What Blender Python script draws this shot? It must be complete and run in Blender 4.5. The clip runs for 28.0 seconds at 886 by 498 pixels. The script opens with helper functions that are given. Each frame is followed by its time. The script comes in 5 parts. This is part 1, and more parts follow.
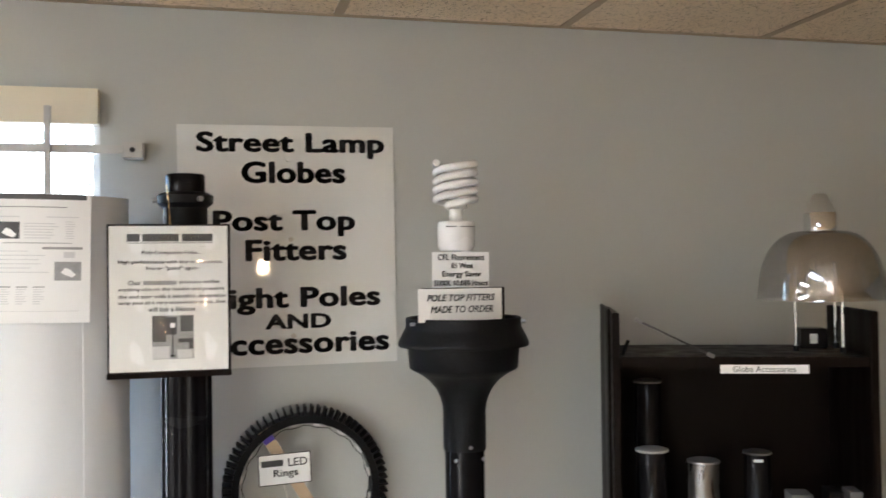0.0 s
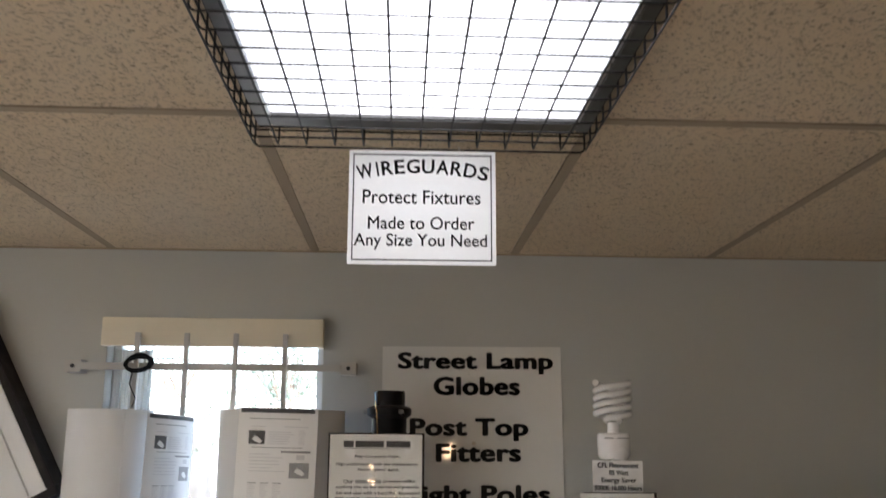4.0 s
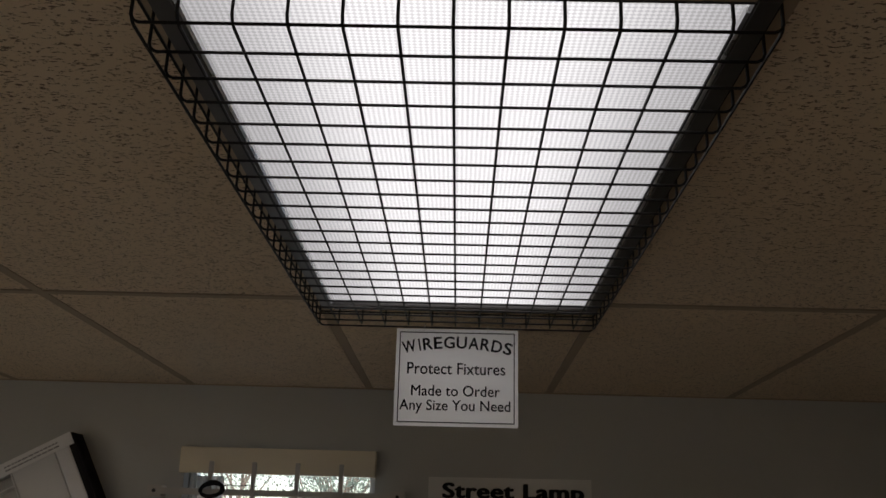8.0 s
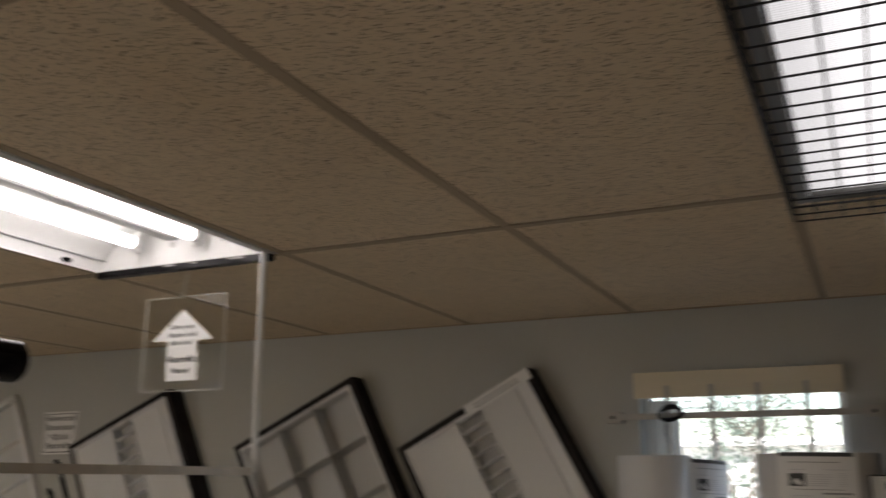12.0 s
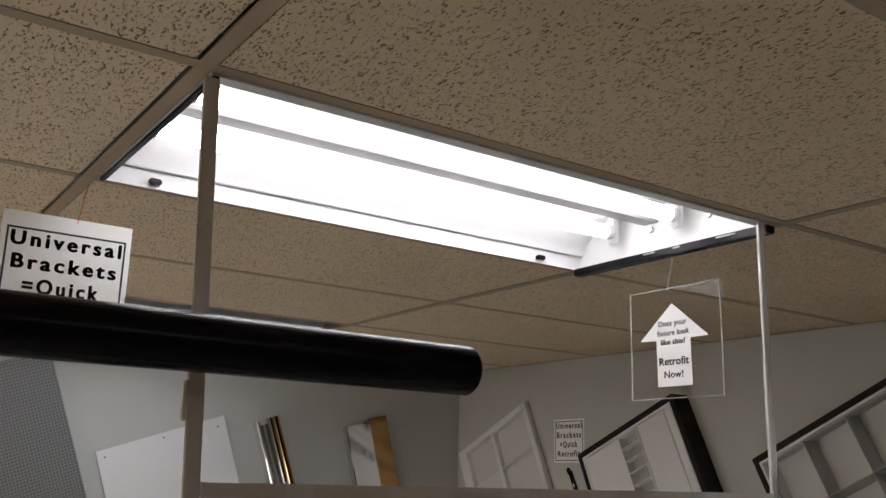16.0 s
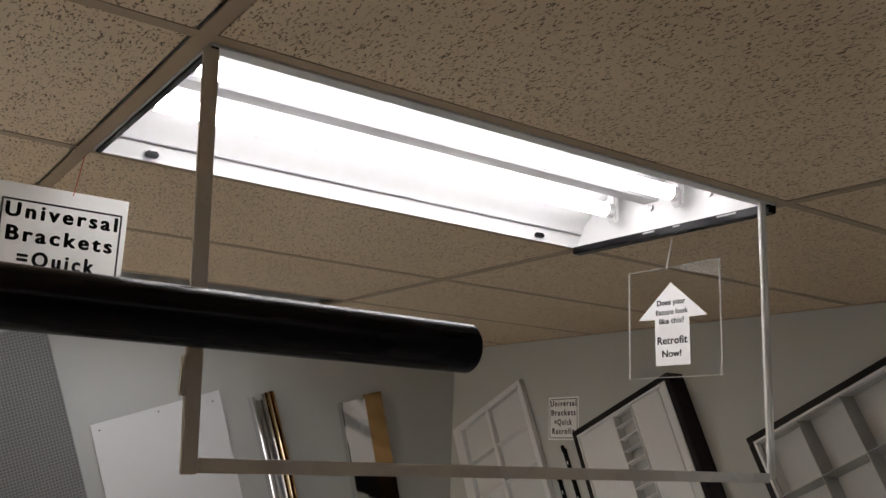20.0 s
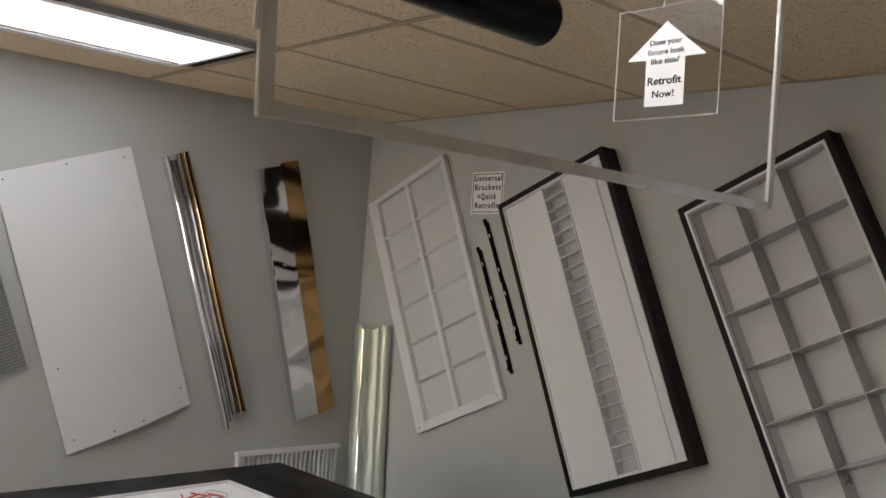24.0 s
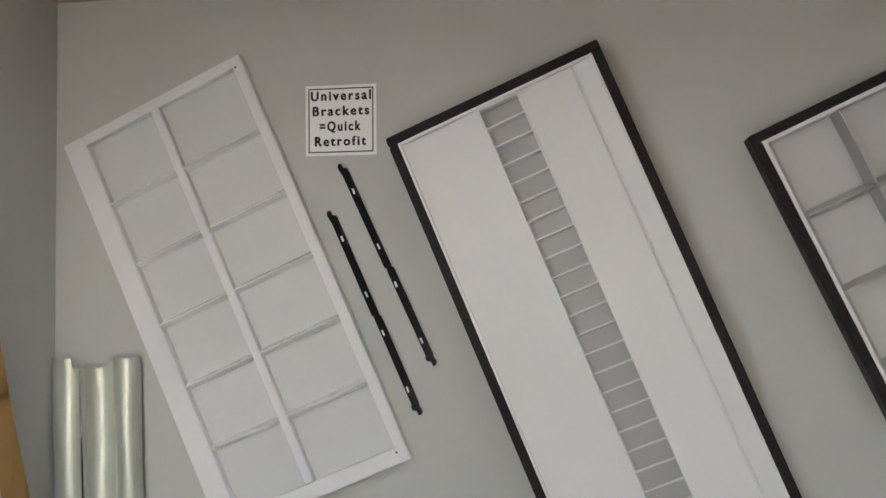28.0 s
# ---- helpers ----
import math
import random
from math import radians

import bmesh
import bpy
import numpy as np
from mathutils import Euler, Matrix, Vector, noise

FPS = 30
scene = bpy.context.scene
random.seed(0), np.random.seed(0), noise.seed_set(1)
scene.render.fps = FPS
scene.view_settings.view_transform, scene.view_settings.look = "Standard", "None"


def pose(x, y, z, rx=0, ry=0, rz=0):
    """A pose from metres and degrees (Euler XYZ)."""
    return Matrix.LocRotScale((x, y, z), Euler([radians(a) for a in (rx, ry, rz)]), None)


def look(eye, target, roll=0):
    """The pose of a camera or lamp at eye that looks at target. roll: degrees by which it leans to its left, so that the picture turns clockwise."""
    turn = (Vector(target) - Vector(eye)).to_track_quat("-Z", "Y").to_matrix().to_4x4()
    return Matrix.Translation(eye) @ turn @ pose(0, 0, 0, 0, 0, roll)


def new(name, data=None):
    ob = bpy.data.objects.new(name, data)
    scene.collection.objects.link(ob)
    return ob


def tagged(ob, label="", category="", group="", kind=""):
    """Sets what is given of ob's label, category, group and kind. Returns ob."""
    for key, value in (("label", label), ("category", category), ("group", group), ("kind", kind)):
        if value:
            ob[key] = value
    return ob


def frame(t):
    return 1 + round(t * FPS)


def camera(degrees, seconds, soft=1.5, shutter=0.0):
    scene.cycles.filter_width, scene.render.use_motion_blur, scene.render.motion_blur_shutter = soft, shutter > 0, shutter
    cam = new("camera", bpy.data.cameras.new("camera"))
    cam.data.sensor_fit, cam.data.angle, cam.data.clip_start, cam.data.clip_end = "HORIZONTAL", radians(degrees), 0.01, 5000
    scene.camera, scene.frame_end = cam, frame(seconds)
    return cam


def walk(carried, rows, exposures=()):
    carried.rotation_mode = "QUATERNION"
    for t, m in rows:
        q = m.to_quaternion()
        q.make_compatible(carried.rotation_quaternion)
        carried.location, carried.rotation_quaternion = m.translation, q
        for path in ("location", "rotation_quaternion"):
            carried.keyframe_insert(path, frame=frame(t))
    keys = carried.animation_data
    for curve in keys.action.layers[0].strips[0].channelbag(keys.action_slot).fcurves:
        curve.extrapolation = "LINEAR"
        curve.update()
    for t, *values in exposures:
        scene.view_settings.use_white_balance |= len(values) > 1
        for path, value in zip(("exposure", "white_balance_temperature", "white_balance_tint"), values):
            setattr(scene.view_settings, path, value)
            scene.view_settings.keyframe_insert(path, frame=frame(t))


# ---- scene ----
cam = camera(51.3, 28.0, shutter=0.5)
PATH = [
    (0, (0.301, -2.341, 1.805), (0.78, -0.399, 1.837), -0.7),
    (0.5, (0.294, -2.334, 1.793), (0.665, -0.369, 1.806), -0.4),
    (1, (0.306, -2.34, 1.801), (0.583, -0.359, 1.776), 0.0),
    (1.5, (0.314, -2.34, 1.801), (0.563, -0.356, 1.764), 0.1),
    (2, (0.322, -2.342, 1.807), (0.54, -0.355, 1.776), 0.1),
    (2.5, (0.313, -2.384, 1.806), (0.499, -0.395, 1.902), 0.1),
    (3, (0.288, -2.492, 1.851), (0.437, -0.512, 2.09), -0.1),
    (3.5, (0.261, -2.644, 1.868), (0.387, -0.676, 2.199), -0.2),
    (5.5, (0.314, -3.058, 1.917), (0.257, -1.145, 2.498), 2.6),
    (6, (0.308, -3.11, 1.931), (0.245, -1.21, 2.554), 2.2),
    (6.5, (0.309, -3.138, 1.936), (0.252, -1.255, 2.609), 2.1),
    (7, (0.31, -3.149, 1.939), (0.262, -1.266, 2.612), 1.9),
    (7.5, (0.311, -3.15, 1.941), (0.263, -1.256, 2.584), 1.7),
    (8, (0.31, -3.147, 1.943), (0.265, -1.242, 2.552), 1.7),
    (8.5, (0.311, -3.146, 1.938), (0.267, -1.234, 2.523), 1.8),
    (9, (0.314, -3.142, 1.933), (0.269, -1.227, 2.51), 2.0),
    (9.5, (0.32, -3.135, 1.928), (0.269, -1.22, 2.503), 2.2),
    (10, (0.329, -3.133, 1.918), (0.267, -1.211, 2.469), 2.6),
    (10.5, (0.331, -3.118, 1.91), (0.242, -1.188, 2.426), 2.5),
    (11, (0.298, -3.105, 1.907), (0.061, -1.179, 2.391), 2.2),
    (11.5, (0.233, -3.092, 1.897), (-0.288, -1.22, 2.371), 0.8),
    (12, (0.109, -3.124, 1.883), (-0.704, -1.362, 2.367), 0.1),
    (12.5, (0.008, -3.11, 1.886), (-1.067, -1.495, 2.373), -0.2),
    (13, (-0.059, -3.072, 1.897), (-1.327, -1.601, 2.376), 0.3),
    (13.5, (-0.085, -2.996, 1.891), (-1.505, -1.678, 2.389), 2.2),
    (15.5, (-0.105, -2.807, 1.932), (-1.704, -1.715, 2.432), 1.8),
    (16, (-0.107, -2.801, 1.929), (-1.72, -1.717, 2.4), 1.7),
    (16.5, (-0.112, -2.797, 1.928), (-1.73, -1.717, 2.393), 1.6),
    (17, (-0.114, -2.795, 1.927), (-1.735, -1.719, 2.388), 1.6),
    (17.5, (-0.114, -2.795, 1.926), (-1.738, -1.721, 2.384), 1.6),
    (18, (-0.119, -2.8, 1.929), (-1.741, -1.72, 2.38), 1.6),
    (18.5, (-0.121, -2.798, 1.93), (-1.743, -1.716, 2.376), 1.7),
    (19, (-0.123, -2.798, 1.93), (-1.742, -1.71, 2.372), 1.8),
    (19.5, (-0.122, -2.797, 1.932), (-1.741, -1.705, 2.364), 2.0),
    (20, (-0.124, -2.801, 1.931), (-1.739, -1.699, 2.354), 2.2),
    (20.5, (-0.126, -2.805, 1.928), (-1.737, -1.694, 2.342), 2.4),
    (21, (-0.129, -2.805, 1.927), (-1.73, -1.675, 2.326), 2.9),
    (21.5, (-0.16, -2.8, 1.921), (-1.747, -1.633, 2.269), 3.6),
    (22, (-0.21, -2.786, 1.891), (-1.787, -1.581, 2.14), 4.3),
    (22.5, (-0.259, -2.805, 1.847), (-1.812, -1.554, 1.997), 4.6),
    (24.5, (-0.500, -2.950, 1.702), (-1.909, -1.531, 1.718), 3.7),
    (25.0, (-0.726, -2.888, 1.671), (-2.057, -1.394, 1.653), 3.1),
    (25.5, (-1.049, -2.842, 1.695), (-2.234, -1.231, 1.644), 1.9),
    (26, (-1.385, -2.775, 1.692), (-2.444, -1.08, 1.62), 1.2),
    (26.5, (-1.759, -2.701, 1.689), (-2.696, -0.936, 1.627), 0.7),
    (27, (-2.046, -2.569, 1.744), (-2.823, -0.727, 1.689), 0.3),
    (27.5, (-2.253, -2.446, 1.737), (-2.814, -0.527, 1.711), 0.4),
    (28, (-2.451, -2.346, 1.722), (-2.867, -0.39, 1.737), 0.3),
]
EXPOSURES = [(0.0, 4.0, 6000, 15), (0.3, 3.94, 6000, 15), (1.0, 3.8, 6000, 16), (2.0, 3.53, 6000, 17), (3.0, 3.55, 6100, 17), (3.5, 3.3, 6150, 17), (5.5, 1.45, 6750, 18), (6.0, 1.15, 6750, 18), (7.0, 0.8, 6750, 18), (10.0, 0.82, 6750, 18), (11.0, 0.97, 6750, 18), (12.0, 1.48, 6800, 18), (13.0, 2.12, 6750, 17), (16.0, 1.85, 6250, 17), (21.0, 1.72, 6400, 17), (22.5, 1.62, 6450, 17), (24.5, 2.5, 6200, 15), (26.0, 2.78, 5900, 14), (27.0, 2.95, 5800, 15), (28.0, 2.86, 5850, 16)]
walk(cam, [(t, look(eye, target, roll)) for t, eye, target, roll in PATH], EXPOSURES)

T = 0.6096            # ceiling module
H = 2.44              # ceiling height
XL, XR, YB = -4.08, 6.40, -6.10


# ---- world and light ----
world = bpy.data.worlds.new("sky")
scene.world = world
world.use_nodes = True
wn = world.node_tree.nodes
sky = wn.new("ShaderNodeTexSky")
sky.sky_type, sky.sun_disc = "NISHITA", False
sky.sun_elevation, sky.sun_rotation = radians(37), radians(153)
wn["Background"].inputs["Strength"].default_value = 0.15
world.node_tree.links.new(sky.outputs[0], wn["Background"].inputs["Color"])
sun_data = bpy.data.lights.new("sun", "SUN")
sun_data.energy, sun_data.angle, sun_data.color = 5.0, radians(0.5), (1.0, 0.985, 0.96)
sun = new("sun", sun_data)
sun.matrix_world = look((5, -8, 8.4), (0, 2, 0))


# Added fill lamp in the unseen end-wall opening, evens out the wall light
fill_data = bpy.data.lights.new("added_fill_light", "AREA")
fill_data.shape, fill_data.size, fill_data.size_y = "RECTANGLE", 1.80, 1.60
fill_data.energy, fill_data.color = 0.8, (0.90, 0.96, 1.0)
fill_lamp = new("added_fill_light", fill_data)
fill_lamp.matrix_world = look((-2.85, -6.12, 1.30), (-2.85, -4.30, 0.0))


# ---- materials ----
def principled(name, color, rough=0.6, metal=0.0, spec=0.5):
    m = bpy.data.materials.new(name)
    m.use_nodes = True
    b = m.node_tree.nodes["Principled BSDF"]
    b.inputs["Base Color"].default_value = (*color, 1)
    b.inputs["Roughness"].default_value = rough
    b.inputs["Metallic"].default_value = metal
    b.inputs["Specular IOR Level"].default_value = spec
    return m


def varied(name, color, rough=0.6, metal=0.0, amount=0.12, coarse=2.5, fine=60.0, bump=0.05, stretch=(1, 1, 1), spec=0.5, rough_var=0.1):
    """A paint, plastic or metal with two scales of tone, uneven gloss and fine relief."""
    m = principled(name, color, rough, metal, spec)
    nt = m.node_tree
    n, l = nt.nodes, nt.links
    b = n["Principled BSDF"]
    tc = n.new("ShaderNodeTexCoord")
    mp = n.new("ShaderNodeMapping")
    mp.inputs["Scale"].default_value = stretch
    l.new(tc.outputs["Object"], mp.inputs["Vector"])
    a = n.new("ShaderNodeTexNoise")
    a.inputs["Scale"].default_value, a.inputs["Detail"].default_value = coarse, 4
    f = n.new("ShaderNodeTexNoise")
    f.inputs["Scale"].default_value, f.inputs["Detail"].default_value = fine, 3
    for t in (a, f):
        l.new(mp.outputs[0], t.inputs["Vector"])
    mix = n.new("ShaderNodeMix")
    mix.data_type = "RGBA"
    mix.inputs[6].default_value = (*[c * (1 - amount) for c in color], 1)
    mix.inputs[7].default_value = (*[min(1, c * (1 + amount)) for c in color], 1)
    ad = n.new("ShaderNodeMath")
    ad.operation = "MULTIPLY_ADD"
    ad.inputs[1].default_value, ad.inputs[2].default_value = 0.6, 0.2
    l.new(a.outputs[0], ad.inputs[0])
    ad2 = n.new("ShaderNodeMath")
    ad2.operation = "MULTIPLY_ADD"
    ad2.inputs[1].default_value = 0.35
    l.new(f.outputs[0], ad2.inputs[0])
    l.new(ad.outputs[0], ad2.inputs[2])
    l.new(ad2.outputs[0], mix.inputs[0])
    l.new(mix.outputs[2], b.inputs["Base Color"])
    rr = n.new("ShaderNodeMapRange")
    rr.inputs[1].default_value, rr.inputs[2].default_value = 0.3, 0.7
    rr.inputs[3].default_value, rr.inputs[4].default_value = max(0.02, rough - rough_var), min(1, rough + rough_var)
    l.new(a.outputs[0], rr.inputs[0])
    l.new(rr.outputs[0], b.inputs["Roughness"])
    if bump:
        bp = n.new("ShaderNodeBump")
        bp.inputs["Strength"].default_value, bp.inputs["Distance"].default_value = bump, 0.01
        l.new(f.outputs[0], bp.inputs["Height"])
        l.new(bp.outputs[0], b.inputs["Normal"])
    return m


def tile_material():
    """Cream mineral-fibre tile with short fissures running across it and pinholes."""
    m = principled("mineral_tile", (0.66, 0.56, 0.44), 0.95, 0, 0.1)
    nt = m.node_tree
    n, l = nt.nodes, nt.links
    b = n["Principled BSDF"]
    tc = n.new("ShaderNodeTexCoord")
    mp = n.new("ShaderNodeMapping")
    mp.inputs["Scale"].default_value = (128, 290, 1)
    l.new(tc.outputs["Object"], mp.inputs["Vector"])
    wob = n.new("ShaderNodeTexNoise")
    wob.inputs["Scale"].default_value = 30
    l.new(tc.outputs["Object"], wob.inputs["Vector"])
    va = n.new("ShaderNodeVectorMath")
    va.operation = "MULTIPLY_ADD"
    va.inputs[1].default_value = (1.6, 1.6, 0)
    l.new(wob.outputs["Color"], va.inputs[0])
    l.new(mp.outputs[0], va.inputs[2])
    nz = n.new("ShaderNodeTexNoise")
    nz.inputs["Scale"].default_value, nz.inputs["Detail"].default_value, nz.inputs["Roughness"].default_value = 1.0, 2.0, 0.55
    l.new(va.outputs[0], nz.inputs["Vector"])
    ramp = n.new("ShaderNodeValToRGB")
    ramp.color_ramp.elements[0].position, ramp.color_ramp.elements[1].position = 0.365, 0.405
    l.new(nz.outputs[0], ramp.inputs[0])
    big = n.new("ShaderNodeTexNoise")
    big.inputs["Scale"].default_value, big.inputs["Detail"].default_value = 1.7, 5
    l.new(tc.outputs["Object"], big.inputs["Vector"])
    tone = n.new("ShaderNodeMix")
    tone.data_type = "RGBA"
    tone.inputs[6].default_value, tone.inputs[7].default_value = (0.71, 0.56, 0.375, 1), (0.80, 0.665, 0.485, 1)
    l.new(big.outputs[0], tone.inputs[0])
    mix = n.new("ShaderNodeMix")
    mix.data_type = "RGBA"
    mix.inputs[6].default_value = (0.22, 0.16, 0.11, 1)
    l.new(ramp.outputs[0], mix.inputs[0])
    l.new(tone.outputs[2], mix.inputs[7])
    l.new(mix.outputs[2], b.inputs["Base Color"])
    bp = n.new("ShaderNodeBump")
    bp.inputs["Strength"].default_value, bp.inputs["Distance"].default_value = 0.7, 0.004
    l.new(ramp.outputs[0], bp.inputs["Height"])
    l.new(bp.outputs[0], b.inputs["Normal"])
    return m


def glow(name, color, strength):
    m = bpy.data.materials.new(name)
    m.use_nodes = True
    nt = m.node_tree
    nt.nodes.clear()
    e = nt.nodes.new("ShaderNodeEmission")
    e.inputs[0].default_value, e.inputs[1].default_value = (*color, 1), strength
    o = nt.nodes.new("ShaderNodeOutputMaterial")
    nt.links.new(e.outputs[0], o.inputs[0])
    return m


def lens_glow(name, strength):
    """Lit prismatic lens: a fine diamond relief in the glow, brighter along the two lamps behind it."""
    m = glow(name, (0.95, 0.99, 1.0), strength)
    nt = m.node_tree
    n, l = nt.nodes, nt.links
    e = n["Emission"]
    tc = n.new("ShaderNodeTexCoord")
    mp = n.new("ShaderNodeMapping")
    mp.inputs["Rotation"].default_value = (0, 0, radians(45))
    mp.inputs["Scale"].default_value = (230, 230, 230)
    l.new(tc.outputs["Object"], mp.inputs["Vector"])
    ch = n.new("ShaderNodeTexChecker")
    ch.inputs["Scale"].default_value = 1.0
    ch.inputs["Color1"].default_value, ch.inputs["Color2"].default_value = (1, 1, 1, 1), (0.72, 0.72, 0.72, 1)
    l.new(mp.outputs[0], ch.inputs["Vector"])
    sep = n.new("ShaderNodeSeparateXYZ")
    l.new(tc.outputs["Object"], sep.inputs[0])
    d = n.new("ShaderNodeMath")
    d.operation = "ABSOLUTE"
    l.new(sep.outputs[0], d.inputs[0])
    mr = n.new("ShaderNodeMapRange")
    mr.interpolation_type = "SMOOTHSTEP"
    mr.inputs[1].default_value, mr.inputs[2].default_value = 0.07, 0.27
    mr.inputs[3].default_value, mr.inputs[4].default_value = 1.0, 0.48
    l.new(d.outputs[0], mr.inputs[0])
    mul = n.new("ShaderNodeMix")
    mul.data_type, mul.blend_type = "RGBA", "MULTIPLY"
    mul.inputs[0].default_value = 1
    l.new(ch.outputs[0], mul.inputs[6])
    l.new(mr.outputs[0], mul.inputs[7])
    tint = n.new("ShaderNodeMix")
    tint.data_type, tint.blend_type = "RGBA", "MULTIPLY"
    tint.inputs[0].default_value = 1
    tint.inputs[7].default_value = (0.95, 0.99, 1.0, 1)
    l.new(mul.outputs[2], tint.inputs[6])
    l.new(tint.outputs[2], e.inputs[0])
    return m


def clear(name, tint=(1, 1, 1), gloss=1.0, rough=0.02):
    """Thin clear sheet: light passes straight, the surface shines by its angle."""
    m = bpy.data.materials.new(name)
    m.use_nodes = True
    nt = m.node_tree
    n, l = nt.nodes, nt.links
    n.clear()
    tr, gl, mx, fr = n.new("ShaderNodeBsdfTransparent"), n.new("ShaderNodeBsdfGlossy"), n.new("ShaderNodeMixShader"), n.new("ShaderNodeLayerWeight")
    pw, sc = n.new("ShaderNodeMath"), n.new("ShaderNodeMath")
    pw.operation, sc.operation = "POWER", "MULTIPLY_ADD"
    pw.inputs[1].default_value = 5.0
    sc.inputs[1].default_value, sc.inputs[2].default_value = 0.8, 0.03 * gloss
    tr.inputs[0].default_value = (*tint, 1)
    gl.inputs["Roughness"].default_value = rough
    fr.inputs["Blend"].default_value = 0.5
    o = n.new("ShaderNodeOutputMaterial")
    l.new(fr.outputs["Facing"], pw.inputs[0])
    l.new(pw.outputs[0], sc.inputs[0])
    l.new(sc.outputs[0], mx.inputs[0])
    l.new(tr.outputs[0], mx.inputs[1])
    l.new(gl.outputs[0], mx.inputs[2])
    l.new(mx.outputs[0], o.inputs[0])
    return m


def leaf_material(name, color):
    m = varied(name, color, 0.55, amount=0.35, coarse=3, fine=20, bump=0)
    return m


M_WALL = varied("wall_paint", (0.50, 0.505, 0.475), 0.6, amount=0.045, coarse=1.3, fine=180, bump=0.06, spec=0.35)
M_TILE = tile_material()
M_GRID = varied("grid_enamel", (0.42, 0.33, 0.23), 0.85, amount=0.06, bump=0, spec=0.15)
M_FLOOR = varied("pale_bounce_floor", (0.66, 0.62, 0.56), 0.5, amount=0.08, coarse=2, fine=50, bump=0.03)
M_ENAMEL = varied("white_enamel", (0.74, 0.74, 0.735), 0.38, amount=0.03, coarse=4, bump=0.02)
M_SATIN = varied("satin_white", (0.72, 0.72, 0.71), 0.5, amount=0.05, coarse=3, bump=0.03)
M_BLACKTAPE = varied("black_edge", (0.011, 0.008, 0.0075), 0.6, amount=0.4, coarse=14, fine=90, bump=0.15, spec=0.25)
M_BLACK = varied("black_powder_coat", (0.0065, 0.0065, 0.007), 0.45, amount=0.3, coarse=8, fine=160, bump=0.12, spec=0.14)
M_GLOSSBLACK = varied("black_gloss", (0.007, 0.0065, 0.007), 0.2, amount=0.3, coarse=5, bump=0.02, spec=0.13)
M_TUBE = varied("black_tube_finish", (0.006, 0.0055, 0.0065), 0.20, amount=0.3, coarse=3, fine=120, bump=0.03, stretch=(1, 1, 6), spec=0.11)
M_WIRE = varied("wire_black", (0.010, 0.009, 0.008), 0.45, amount=0.3, bump=0, spec=0.2)
M_STEEL = varied("grey_steel_frame", (0.42, 0.42, 0.42), 0.35, 0.8, amount=0.1, bump=0.02)
M_DARKSTEEL = varied("dark_door_frame", (0.10, 0.095, 0.09), 0.4, 0.4, amount=0.2, bump=0.02)
M_ALU = varied("satin_aluminium", (0.70, 0.70, 0.70), 0.28, 0.9, amount=0.06, coarse=6, bump=0.02)
M_LOUVER = varied("semi_specular_louver", (0.46, 0.46, 0.45), 0.35, 0.5, amount=0.06, coarse=6, bump=0.0)
M_CHROME = varied("polished_aluminium", (0.78, 0.78, 0.79), 0.035, 1.0, amount=0.05, coarse=3, fine=9, bump=0.012, rough_var=0.02)
M_GOLD = varied("gold_anodised", (0.84, 0.68, 0.42), 0.06, 1.0, amount=0.1, coarse=3, fine=8, bump=0.015, rough_var=0.03)
M_COPPER = varied("bronze_anodised", (0.47, 0.29, 0.12), 0.07, 1.0, amount=0.15, coarse=3, fine=8, bump=0.015, rough_var=0.03)
M_GREENMIRROR = varied("pale_specular_sheet", (0.50, 0.53, 0.46), 0.36, 0.45, amount=0.10, coarse=7, fine=14, bump=0.05, rough_var=0.04)
M_PAPER = varied("paper", (0.86, 0.86, 0.845), 0.65, amount=0.03, coarse=5, fine=200, bump=0.03)
M_GLOSSPAPER = varied("laminated_paper", (0.80, 0.79, 0.76), 0.16, amount=0.03, coarse=5, bump=0.05, rough_var=0.04)
M_SIGN = varied("glossy_sign_board", (0.74, 0.735, 0.70), 0.035, amount=0.025, coarse=4, fine=14, bump=0.006, rough_var=0.015)
M_INK = principled("black_ink", (0.012, 0.012, 0.013), 0.45)
M_GREY = varied("grey_print", (0.30, 0.30, 0.30), 0.6, amount=0.5, coarse=40, fine=120, bump=0)
M_PALEGREY = principled("pale_grey_print", (0.68, 0.68, 0.68), 0.6)
M_DARKPRINT = varied("dark_print", (0.07, 0.07, 0.07), 0.6, amount=0.4, coarse=60, bump=0)
M_RED = varied("red_print", (0.65, 0.10, 0.07), 0.5, amount=0.2, coarse=30, bump=0)
M_CLEAR = clear("clear_acrylic", (0.97, 0.975, 0.97))
M_GLASS = clear("window_glass", (0.96, 0.98, 0.97))
M_ACRYLEDGE = varied("frosted_acrylic_strip", (0.62, 0.57, 0.49), 0.25, amount=0.08, coarse=9, bump=0.04)
M_CLEAREDGE = varied("bright_acrylic_strip", (0.74, 0.74, 0.71), 0.12, amount=0.08, coarse=9, bump=0.04)
M_WOOD = varied("espresso_wood", (0.006, 0.0034, 0.0025), 0.45, amount=0.4, coarse=3, fine=40, bump=0.05, stretch=(8, 8, 1), spec=0.08)
M_PAN = varied("grey_lamp_pan", (0.46, 0.46, 0.45), 0.6, amount=0.08, coarse=6, bump=0.02)
M_STICK = varied("paint_stick_wood", (0.50, 0.37, 0.24), 0.7, amount=0.15, coarse=6, fine=40, bump=0.08, stretch=(10, 1, 10))
M_PURPLE = principled("purple_tape", (0.06, 0.03, 0.30), 0.5)
M_CREAM = varied("cream_wood_board", (0.80, 0.73, 0.57), 0.6, amount=0.06, coarse=3, fine=60, bump=0.04, stretch=(1, 8, 8))
